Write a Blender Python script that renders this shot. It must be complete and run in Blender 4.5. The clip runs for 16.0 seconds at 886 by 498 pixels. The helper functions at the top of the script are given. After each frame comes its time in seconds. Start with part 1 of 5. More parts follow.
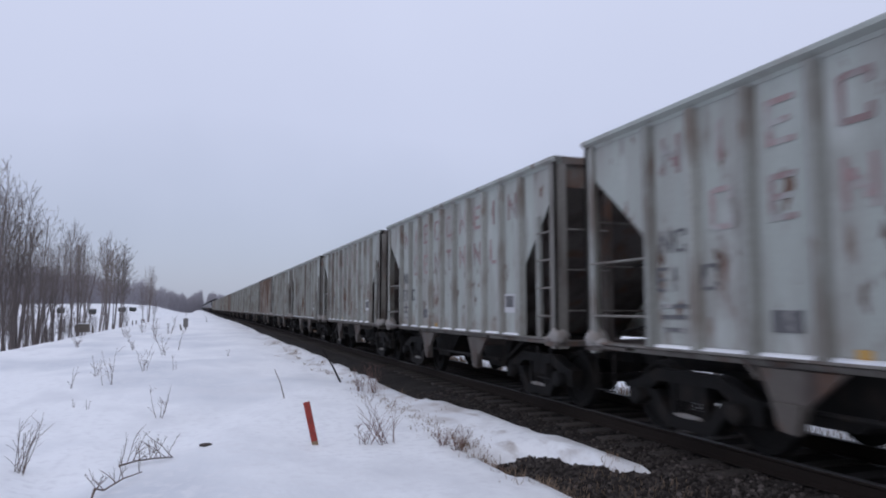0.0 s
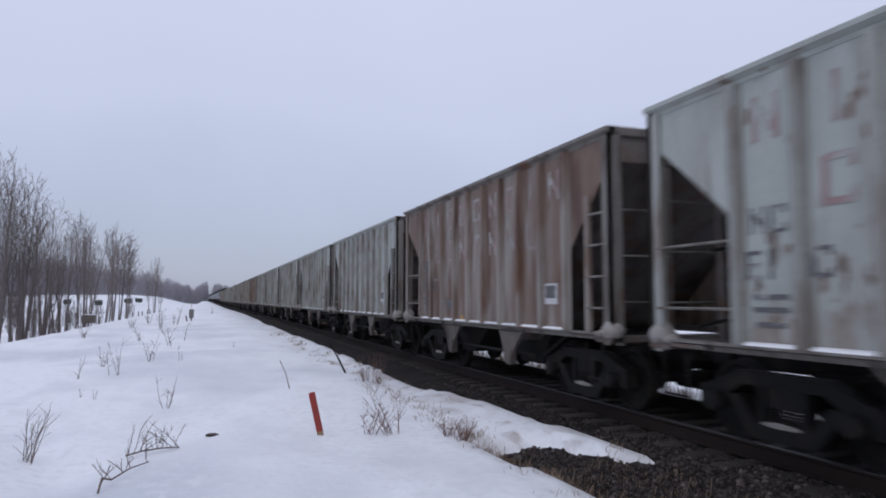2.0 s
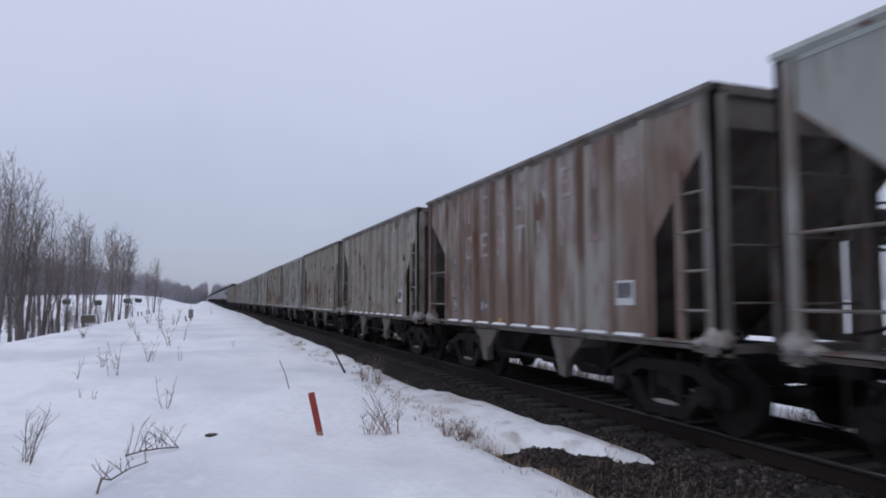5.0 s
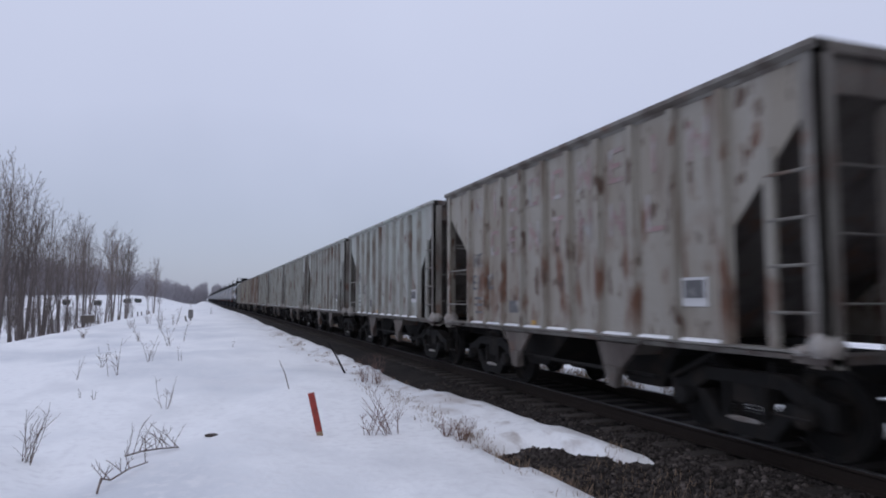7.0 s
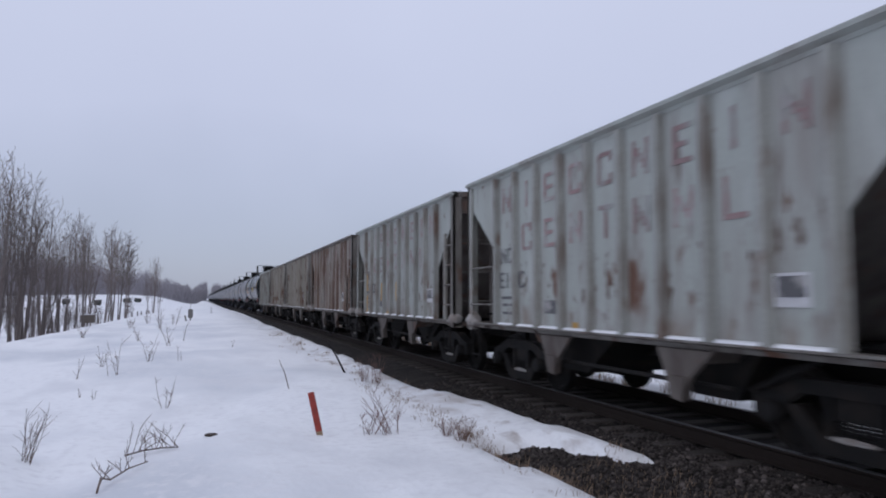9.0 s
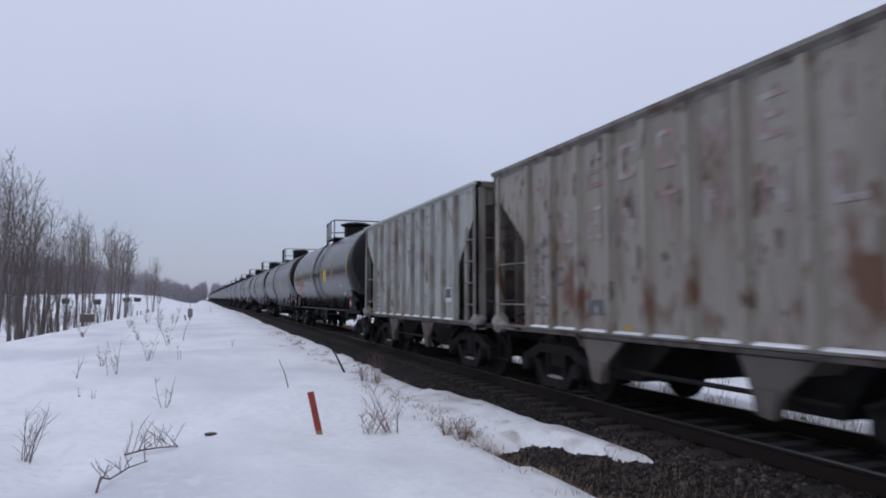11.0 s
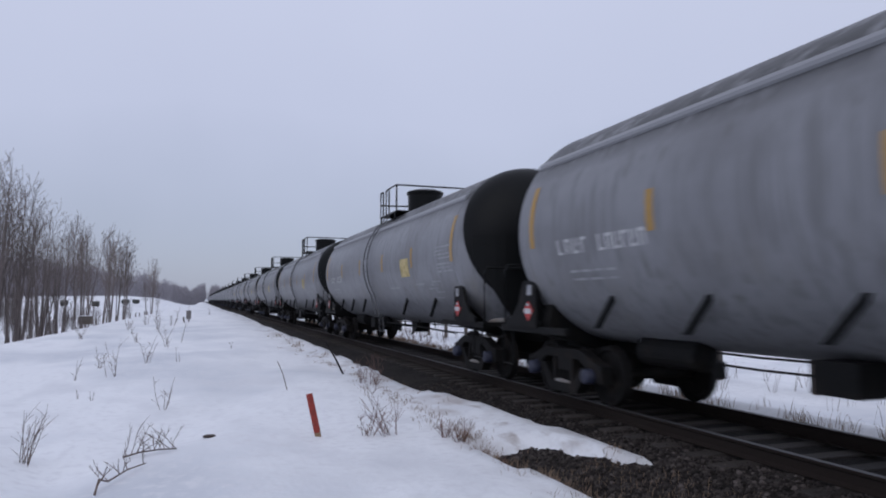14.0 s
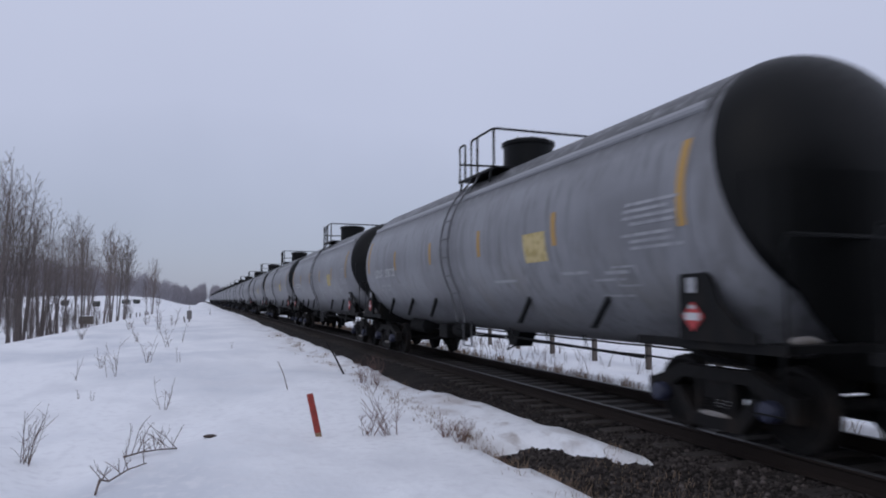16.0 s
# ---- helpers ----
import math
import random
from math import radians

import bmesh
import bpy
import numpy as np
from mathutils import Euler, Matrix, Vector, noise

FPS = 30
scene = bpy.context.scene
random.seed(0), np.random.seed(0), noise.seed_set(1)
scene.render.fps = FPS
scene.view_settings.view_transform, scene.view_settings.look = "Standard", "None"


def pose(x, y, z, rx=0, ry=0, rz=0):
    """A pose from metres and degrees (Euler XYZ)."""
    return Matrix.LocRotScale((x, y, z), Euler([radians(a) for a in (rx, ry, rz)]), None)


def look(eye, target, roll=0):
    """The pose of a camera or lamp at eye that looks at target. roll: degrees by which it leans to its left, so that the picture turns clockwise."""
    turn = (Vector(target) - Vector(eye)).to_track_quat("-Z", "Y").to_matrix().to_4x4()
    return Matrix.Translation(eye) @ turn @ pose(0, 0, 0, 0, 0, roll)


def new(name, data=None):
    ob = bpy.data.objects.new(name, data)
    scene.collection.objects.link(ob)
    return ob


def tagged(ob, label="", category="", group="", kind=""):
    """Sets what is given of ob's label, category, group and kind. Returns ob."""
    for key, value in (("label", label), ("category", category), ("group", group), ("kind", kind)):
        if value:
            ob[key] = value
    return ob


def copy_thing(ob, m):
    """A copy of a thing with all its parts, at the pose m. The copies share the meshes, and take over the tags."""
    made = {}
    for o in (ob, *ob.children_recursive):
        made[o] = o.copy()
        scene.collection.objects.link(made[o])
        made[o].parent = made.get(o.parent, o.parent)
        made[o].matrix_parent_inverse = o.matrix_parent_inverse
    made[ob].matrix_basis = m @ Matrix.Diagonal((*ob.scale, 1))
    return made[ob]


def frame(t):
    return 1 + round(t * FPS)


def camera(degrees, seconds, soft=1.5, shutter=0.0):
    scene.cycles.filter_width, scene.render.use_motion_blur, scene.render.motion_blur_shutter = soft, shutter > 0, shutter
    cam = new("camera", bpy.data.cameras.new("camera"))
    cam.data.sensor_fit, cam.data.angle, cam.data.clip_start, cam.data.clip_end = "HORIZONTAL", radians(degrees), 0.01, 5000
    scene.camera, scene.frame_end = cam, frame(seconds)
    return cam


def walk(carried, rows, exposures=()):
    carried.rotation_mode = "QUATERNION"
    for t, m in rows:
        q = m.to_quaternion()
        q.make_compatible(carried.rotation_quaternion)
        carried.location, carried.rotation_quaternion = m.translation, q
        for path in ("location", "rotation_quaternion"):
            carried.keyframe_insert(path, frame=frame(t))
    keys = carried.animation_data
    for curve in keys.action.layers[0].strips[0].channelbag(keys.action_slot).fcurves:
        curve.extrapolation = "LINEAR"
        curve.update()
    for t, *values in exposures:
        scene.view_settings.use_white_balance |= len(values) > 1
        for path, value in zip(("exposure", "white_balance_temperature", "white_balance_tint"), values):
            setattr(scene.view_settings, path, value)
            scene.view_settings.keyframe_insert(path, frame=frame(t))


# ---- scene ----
# ---- camera: hand-held at one spot beside the line, with a slight drift of its aim ----
EYE = (0.0, 0.0, 1.54)          # z = 0 is the top of the rails
cam = camera(66.0, 16.0, soft=1.9, shutter=0.17)
AIM = [
    (0.0, 19.76, 4.947), (0.5, 19.717, 4.806), (1.0, 19.53, 4.523), (1.5, 19.43, 4.297), (2.0, 19.369, 4.202),
    (2.5, 19.369, 4.207), (3.0, 19.4, 4.183), (3.5, 19.413, 4.146), (4.0, 19.412, 4.169), (6.5, 19.411, 4.222),
    (7.0, 19.423, 4.222), (7.5, 19.445, 4.193), (8.0, 19.454, 4.188), (8.5, 19.446, 4.183), (9.0, 19.438, 4.188),
    (11.5, 19.489, 4.132), (12.0, 19.531, 4.137), (12.5, 19.539, 4.174), (13.0, 19.543, 4.207), (13.5, 19.553, 4.307),
    (14.0, 19.562, 4.297), (14.5, 19.536, 4.287), (15.0, 19.536, 4.307), (15.5, 19.54, 4.307), (16.0, 19.519, 4.297),
]
walk(cam, [(t, pose(*EYE, 90 + up, 0, -right)) for t, right, up in AIM],
     exposures=[(0, 0.0), (3.5, -0.06), (9, -0.09), (14, -0.14), (16, -0.22)])
# ---- light: flat overcast winter daylight ----
world = bpy.data.worlds.new("overcast_sky")
scene.world = world
world.use_nodes = True
wn, wl = world.node_tree.nodes, world.node_tree.links
wn.clear()
w_out = wn.new("ShaderNodeOutputWorld")
w_sum = wn.new("ShaderNodeAddShader")
w_sky = wn.new("ShaderNodeTexSky")
w_sky.sky_type, w_sky.sun_disc = "NISHITA", False
w_sky.sun_elevation, w_sky.sun_rotation = radians(38), radians(200)
w_b1 = wn.new("ShaderNodeBackground")
w_b1.inputs["Strength"].default_value = 0.012
w_b2 = wn.new("ShaderNodeBackground")
w_b2.inputs["Strength"].default_value = 1.0
w_co = wn.new("ShaderNodeTexCoord")
w_sep = wn.new("ShaderNodeSeparateXYZ")
w_nz = wn.new("ShaderNodeTexNoise")
w_nz.inputs["Scale"].default_value, w_nz.inputs["Detail"].default_value = 2.6, 4
w_add = wn.new("ShaderNodeMath")
w_add.operation = "MULTIPLY_ADD"
w_add.inputs[1].default_value = 0.15
w_ramp = wn.new("ShaderNodeValToRGB")
el = w_ramp.color_ramp.elements
el[0].position, el[0].color = 0.05, (0.327, 0.360, 0.473, 1)
el[1].position, el[1].color = 1.0, (0.643, 0.685, 0.856, 1)
for p_, c_ in ((0.155, (0.400, 0.440, 0.577, 1)), (0.325, (0.546, 0.585, 0.756, 1)), (0.52, (0.614, 0.655, 0.836, 1))):
    e_ = el.new(p_)
    e_.color = c_
wl.new(w_co.outputs["Generated"], w_sep.inputs[0])
wl.new(w_co.outputs["Generated"], w_nz.inputs["Vector"])
wl.new(w_nz.outputs["Fac"], w_add.inputs[0])
wl.new(w_sep.outputs["Z"], w_add.inputs[2])
wl.new(w_add.outputs[0], w_ramp.inputs["Fac"])
wl.new(w_ramp.outputs["Color"], w_b2.inputs["Color"])
wl.new(w_sky.outputs["Color"], w_b1.inputs["Color"])
wl.new(w_b1.outputs[0], w_sum.inputs[0])
wl.new(w_b2.outputs[0], w_sum.inputs[1])
wl.new(w_sum.outputs[0], w_out.inputs["Surface"])
sun_data = bpy.data.lights.new("sun", "SUN")
sun_data.energy, sun_data.angle, sun_data.color = 0.35, radians(40), (1.0, 0.97, 0.93)
sun = new("sun", sun_data)
sun.matrix_world = look((-20, -30, 40), (0, 0, 0))
# ---- materials ----
def material(name, base, rough=0.8, metal=0.0, spots=(), grain=(60, 0.25), bump=0.2, bump_scale=40, coords="Object", stretch=(1, 1, 1), var=0.15, gloss=0.5, island=0.0):
    """A node material: a base colour varied by fine grain, with patches (colour, noise scale, low, high, stretch, optional band of (centre, half width, axis)) on top and a bump."""
    m = bpy.data.materials.new(name)
    m.use_nodes = True
    n, l = m.node_tree.nodes, m.node_tree.links
    bsdf = n["Principled BSDF"]
    bsdf.inputs["Metallic"].default_value = metal
    bsdf.inputs["Specular IOR Level"].default_value = gloss
    tc = n.new("ShaderNodeTexCoord")

    def mapped(st):
        mp = n.new("ShaderNodeMapping")
        mp.inputs["Scale"].default_value = st
        l.new(tc.outputs[coords], mp.inputs["Vector"])
        info = n.new("ShaderNodeObjectInfo")
        ad = n.new("ShaderNodeVectorMath")
        ad.operation = "MULTIPLY_ADD"
        l.new(info.outputs["Random"], ad.inputs[0])
        ad.inputs[1].default_value = (37, 53, 71)
        l.new(mp.outputs[0], ad.inputs[2])
        return ad.outputs[0]

    def noise_tex(scale, st, detail=6):
        t = n.new("ShaderNodeTexNoise")
        t.inputs["Scale"].default_value, t.inputs["Detail"].default_value = scale, detail
        l.new(mapped(st), t.inputs["Vector"])
        return t.outputs["Fac"]

    g = noise_tex(grain[0], stretch)
    mix = n.new("ShaderNodeMix")
    mix.data_type = "RGBA"
    k0, k1 = 1 - grain[1], 1 + grain[1]
    mix.inputs["A"].default_value = (*[c * k0 for c in base], 1)
    mix.inputs["B"].default_value = (*[min(1, c * k1) for c in base], 1)
    l.new(g, mix.inputs["Factor"])
    col = mix.outputs["Result"]
    for colour, scale, lo, hi, st, *band in spots:
        r = n.new("ShaderNodeMapRange")
        r.inputs["From Min"].default_value, r.inputs["From Max"].default_value = lo, hi
        l.new(noise_tex(scale, st), r.inputs["Value"])
        mx = n.new("ShaderNodeMix")
        mx.data_type = "RGBA"
        fac = r.outputs[0]
        if band:
            sp = n.new("ShaderNodeSeparateXYZ")
            l.new(tc.outputs["Object"], sp.inputs[0])
            ds = n.new("ShaderNodeMath")
            ds.operation = "SUBTRACT"
            l.new(sp.outputs[band[0][2] if len(band[0]) > 2 else "Z"], ds.inputs[0])
            ds.inputs[1].default_value = band[0][0]
            ab = n.new("ShaderNodeMath")
            ab.operation = "ABSOLUTE"
            l.new(ds.outputs[0], ab.inputs[0])
            fall = n.new("ShaderNodeMapRange")
            fall.inputs["From Min"].default_value, fall.inputs["From Max"].default_value = 0.35 * band[0][1], band[0][1]
            fall.inputs["To Min"].default_value, fall.inputs["To Max"].default_value = 1.0, 0.0
            l.new(ab.outputs[0], fall.inputs["Value"])
            mu = n.new("ShaderNodeMath")
            mu.operation = "MULTIPLY"
            l.new(fac, mu.inputs[0])
            l.new(fall.outputs[0], mu.inputs[1])
            fac = mu.outputs[0]
        l.new(fac, mx.inputs["Factor"])
        l.new(col, mx.inputs["A"])
        mx.inputs["B"].default_value = (*colour, 1)
        col = mx.outputs["Result"]
    if var:
        info = n.new("ShaderNodeObjectInfo")
        hsv = n.new("ShaderNodeHueSaturation")
        mr = n.new("ShaderNodeMapRange")
        mr.inputs["To Min"].default_value, mr.inputs["To Max"].default_value = 1 - var, 1 + var
        l.new(info.outputs["Random"], mr.inputs["Value"])
        l.new(mr.outputs[0], hsv.inputs["Value"])
        l.new(col, hsv.inputs["Color"])
        col = hsv.outputs[0]
    if island:
        geo = n.new("ShaderNodeNewGeometry")
        hv = n.new("ShaderNodeHueSaturation")
        mi = n.new("ShaderNodeMapRange")
        mi.inputs["To Min"].default_value, mi.inputs["To Max"].default_value = 1 - island, 1 + 2 * island
        l.new(geo.outputs["Random Per Island"], mi.inputs["Value"])
        l.new(mi.outputs[0], hv.inputs["Value"])
        l.new(col, hv.inputs["Color"])
        col = hv.outputs[0]
    l.new(col, bsdf.inputs["Base Color"])
    rr = n.new("ShaderNodeMapRange")
    rr.inputs["To Min"].default_value, rr.inputs["To Max"].default_value = max(0.05, rough - 0.12), min(1, rough + 0.12)
    l.new(g, rr.inputs["Value"])
    l.new(rr.outputs[0], bsdf.inputs["Roughness"])
    if bump:
        b = n.new("ShaderNodeBump")
        b.inputs["Strength"].default_value, b.inputs["Distance"].default_value = bump, 0.02
        l.new(noise_tex(bump_scale, stretch), b.inputs["Height"])
        l.new(b.outputs[0], bsdf.inputs["Normal"])
    return m


ONE = (1, 1, 1)
RUST = (0.115, 0.056, 0.034)
SNOW = material("snow", (0.86, 0.87, 0.89), 0.75, spots=(((0.60, 0.625, 0.67), 0.30, 0.48, 0.70, (1, 0.6, 1)), ((0.70, 0.71, 0.74), 0.9, 0.52, 0.75, (1, 0.5, 1)), ((0.76, 0.765, 0.79), 7, 0.5, 0.7, ONE), ((0.52, 0.49, 0.48), 1.6, 0.50, 0.75, (1, 0.5, 1), (4.0, 1.2, "X")), ((0.46, 0.42, 0.40), 3.5, 0.54, 0.74, (1, 0.6, 1), (3.9, 0.8, "X"))), grain=(25, 0.04), bump=0.7, bump_scale=7, var=0)
BALLAST = material("ballast_stone", (0.025, 0.021, 0.019), 0.9, spots=(((0.014, 0.012, 0.011), 2, 0.4, 0.65, ONE),), grain=(40, 0.6), bump=1.0, bump_scale=35, var=0.0, gloss=0.15)
PEBBLE = material("pebble", (0.044, 0.037, 0.034), 0.95, grain=(15, 0.4), bump=0.4, var=0.5, gloss=0.2, island=0.65)
TIE = material("sleeper_wood", (0.042, 0.034, 0.029), 0.85, grain=(30, 0.5), bump=0.6, stretch=(0.3, 3, 3), var=0.3)
RAIL = material("rail_steel", (0.024, 0.0175, 0.0145), 0.85, 0.0, grain=(30, 0.3), var=0, gloss=0.2)
RAILTOP = material("worn_rail_head", (0.17, 0.165, 0.165), 0.55, 1.0, grain=(30, 0.15), bump=0, var=0)
HOPPER = material("weathered_grey_paint", (0.335, 0.36, 0.335), 0.62, spots=(((0.255, 0.245, 0.225), 1.2, 0.42, 0.72, (2.5, 1.6, 0.35)), ((0.13, 0.10, 0.085), 2.4, 0.60, 0.74, (3, 1.5, 0.30)), (RUST, 2.1, 0.55, 0.64, (1.5, 1.15, 0.55), (1.75, 0.70)), ((0.085, 0.050, 0.035), 4.2, 0.60, 0.66, (1.5, 1.3, 0.7), (1.8, 0.85)), ((0.19, 0.15, 0.12), 1.6, 0.42, 0.70, (2, 1.6, 0.6), (1.12, 0.35)), (RUST, 3.4, 0.655, 0.70, (1.5, 1.2, 0.6)), ((0.40, 0.42, 0.40), 2.8, 0.56, 0.74, (2, 1.2, 0.4))), grain=(18, 0.14), bump=0.15, var=0.08)
HOPPERBROWN = material("rust_stained_paint", (0.165, 0.115, 0.09), 0.72, spots=(((0.27, 0.25, 0.225), 1.1, 0.44, 0.60, (2.2, 1.4, 0.35)), ((0.095, 0.055, 0.042), 2.0, 0.50, 0.66, (3, 1.5, 0.3)), (RUST, 1.4, 0.58, 0.70, (1.6, 1.1, 0.5))), grain=(18, 0.18), bump=0.2, var=0.08)
HOPPERTAN = material("dirty_tan_paint", (0.262, 0.245, 0.215), 0.68, spots=(((0.215, 0.19, 0.155), 1.2, 0.45, 0.70, (2.5, 1.6, 0.35)), ((0.14, 0.105, 0.08), 2.2, 0.54, 0.72, (3, 1.5, 0.3)), (RUST, 2.0, 0.53, 0.64, (1.5, 1.15, 0.6), (1.75, 0.8)), ((0.08, 0.05, 0.036), 4.0, 0.60, 0.67, (1.6, 1.2, 0.6)), (RUST, 3.0, 0.63, 0.70, (1.6, 1.1, 0.55))), grain=(18, 0.14), bump=0.18, var=0.08)
DARKSTEEL = material("grimy_dark_steel", (0.010, 0.0092, 0.009), 0.8, spots=(((0.026, 0.02, 0.016), 3, 0.5, 0.75, ONE),), grain=(25, 0.35), bump=0.3, var=0.1, gloss=0.25)
INNER = material("rusty_brown_end_steel", (0.12, 0.105, 0.093), 0.8, spots=(((0.06, 0.045, 0.04), 1.8, 0.45, 0.65, (1, 1, 0.5)), (RUST, 2.5, 0.55, 0.75, ONE)), grain=(20, 0.3), var=0.15)
TANKGREY = material("grey_tank_paint", (0.232, 0.237, 0.254), 0.42, spots=(((0.165, 0.167, 0.178), 0.8, 0.45, 0.70, (1, 0.6, 1)), ((0.115, 0.112, 0.110), 3, 0.57, 0.78, (2, 2, 0.3)), ((0.195, 0.192, 0.192), 1.4, 0.50, 0.72, (1, 1.2, 0.5), (1.6, 0.8)), ((0.038, 0.038, 0.040), 0.9, 0.20, 0.46, (1, 0.4, 1), (3.84, 0.54)), ((0.17, 0.172, 0.182), 2.0, 0.50, 0.66, (3, 3.5, 0.12))), grain=(14, 0.05), bump=0.03, var=0.06, gloss=0.24)
TANKSEAM = material("grey_seam_paint", (0.23, 0.235, 0.25), 0.4, grain=(14, 0.12), bump=0.03, var=0.06)
TANKBLACK = material("black_tank_paint", (0.0055, 0.006, 0.0063), 0.44, spots=(((0.009, 0.009, 0.009), 1.0, 0.5, 0.8, (1, 0.5, 1)),), grain=(14, 0.2), bump=0.03, var=0.1, gloss=0.14)
YELLOW = material("yellow_decal", (0.40, 0.235, 0.06), 0.6, grain=(20, 0.2), bump=0, var=0.1)
BRIGHTYELLOW = material("bright_yellow_notice", (0.50, 0.36, 0.03), 0.6, spots=(((0.30, 0.21, 0.02), 9, 0.52, 0.62, (1, 1, 4)),), grain=(20, 0.15), bump=0, var=0)
WHITEMARK = material("white_lettering", (0.52, 0.52, 0.53), 0.7, grain=(9, 0.2), bump=0, var=0)
BLUEMARK = material("blue_bearing_cap", (0.024, 0.028, 0.055), 0.5, grain=(20, 0.2), bump=0, var=0)
REDMARK = material("red_placard", (0.45, 0.05, 0.05), 0.6, grain=(20, 0.2), bump=0, var=0)
FADEDRED = material("faded_red_lettering", (0.255, 0.175, 0.172), 0.75, spots=(((0.31, 0.31, 0.30), 5, 0.46, 0.62, (1, 1, 0.6)),), grain=(20, 0.2), bump=0, var=0.15)
FADEDBLACK = material("faded_black_lettering", (0.10, 0.10, 0.105), 0.75, spots=(((0.32, 0.31, 0.30), 6, 0.54, 0.66, ONE),), grain=(20, 0.2), bump=0, var=0)
STAKE = material("red_orange_stake_paint", (0.30, 0.035, 0.024), 0.6, spots=(((0.21, 0.03, 0.02), 12, 0.5, 0.7, ONE),), grain=(50, 0.15), var=0)
BARK = material("bare_bark", (0.16, 0.135, 0.128), 0.9, grain=(12, 0.35), bump=0.4, var=0.25)
TWIG = material("red_brown_twig", (0.15, 0.085, 0.07), 0.85, grain=(20, 0.3), var=0.25)
STRAW = material("dead_grass", (0.23, 0.16, 0.11), 0.9, grain=(20, 0.3), var=0.25)
# bare wood paled to lilac-grey: distance haze put into the base colour
HAZEWOOD = material("hazed_distant_wood", (0.30, 0.285, 0.31), 0.95, grain=(0.5, 0.3), bump=0, var=0)
POSTWOOD = material("grey_post_wood", (0.14, 0.12, 0.105), 0.9, grain=(15, 0.35), stretch=(3, 3, 0.4), var=0.2)
BOXGREY = material("grey_box_paint", (0.17, 0.16, 0.155), 0.7, grain=(15, 0.2), var=0.1)
FAINTMARK = material("faint_white_lettering", (0.33, 0.335, 0.35), 0.7, spots=(((0.24, 0.245, 0.26), 6, 0.45, 0.6, ONE),), grain=(9, 0.1), bump=0, var=0)
AMBER = material("amber_lettering", (0.36, 0.17, 0.025), 0.6, spots=(((0.12, 0.06, 0.02), 7, 0.55, 0.7, ONE),), grain=(20, 0.2), bump=0, var=0.1)
LATHWOOD = material("bare_stake_wood", (0.27, 0.19, 0.12), 0.85, grain=(30, 0.3), stretch=(3, 3, 0.4), var=0)
BALEWRAP = material("dark_bale_wrap", (0.045, 0.05, 0.045), 0.6, grain=(8, 0.3), var=0.2)
SOIL = material("wet_dark_soil", (0.05, 0.035, 0.03), 0.9, grain=(20, 0.5), bump=0.6, var=0)
STRAWDARK = material("dead_brown_stem", (0.12, 0.085, 0.07), 0.9, grain=(20, 0.3), var=0.25)
GRIME = material("grimy_end_paint", (0.17, 0.16, 0.145), 0.75, spots=(((0.085, 0.07, 0.06), 2.4, 0.45, 0.66, (2, 1.5, 0.5)), (RUST, 2.0, 0.58, 0.72, ONE)), grain=(20, 0.25), bump=0.2, var=0.12)
RIBPAINT = material("stained_rib_paint", (0.27, 0.275, 0.255), 0.68, spots=(((0.15, 0.125, 0.105), 2.0, 0.46, 0.68, (1, 1, 0.5)), (RUST, 1.8, 0.60, 0.74, (1, 1, 0.6))), grain=(18, 0.2), bump=0.15, var=0.15)
DIRTYSNOW = material("dirty_snow", (0.28, 0.265, 0.25), 0.8, spots=(((0.22, 0.19, 0.17), 6, 0.45, 0.65, ONE),), grain=(25, 0.15), bump=0.5, bump_scale=15, var=0.15)
PALEYELLOW = material("pale_yellow_notice", (0.50, 0.40, 0.19), 0.6, spots=(((0.36, 0.28, 0.10), 9, 0.45, 0.6, ONE),), grain=(20, 0.15), bump=0, var=0.1)
GLOSSBLACK = material("polished_black_tank_paint", (0.006, 0.0065, 0.007), 0.24, spots=(((0.016, 0.016, 0.016), 1.0, 0.5, 0.8, (1, 0.5, 1)),), grain=(14, 0.2), bump=0.02, var=0, gloss=0.34)
LADDERGREY = material("dark_ladder_paint", (0.085, 0.087, 0.094), 0.6, grain=(20, 0.2), bump=0, var=0.1)
UNDERBLACK = material("sooty_black_underframe", (0.006, 0.006, 0.0062), 0.75, spots=(((0.014, 0.012, 0.010), 3, 0.5, 0.75, ONE),), grain=(25, 0.3), bump=0.2, var=0.1, gloss=0.2)
# ---- mesh tools ----
def part(name, bm, mat, parent=None, label="", smooth=False):
    me = bpy.data.meshes.new(name)
    bm.normal_update()
    bm.to_mesh(me)
    bm.free()
    for m in mat if isinstance(mat, (list, tuple)) else [mat]:
        me.materials.append(m)
    if smooth:
        me.shade_smooth()
    ob = new(name, me)
    if parent:
        ob.parent = parent
    if label:
        ob["label"] = label
    return ob


def again(ob, m, parent=None):
    """Another part on the same mesh at the pose m."""
    o = ob.copy()
    scene.collection.objects.link(o)
    o.parent = parent or ob.parent
    o.matrix_basis = m
    return o


def box(bm, x0, x1, y0, y1, z0, z1, mi=0):
    v = [bm.verts.new((x, y, z)) for x in (x0, x1) for y in (y0, y1) for z in (z0, z1)]
    for q in ((0, 1, 3, 2), (4, 6, 7, 5), (0, 4, 5, 1), (2, 3, 7, 6), (0, 2, 6, 4), (1, 5, 7, 3)):
        bm.faces.new([v[i] for i in q]).material_index = mi
    return v


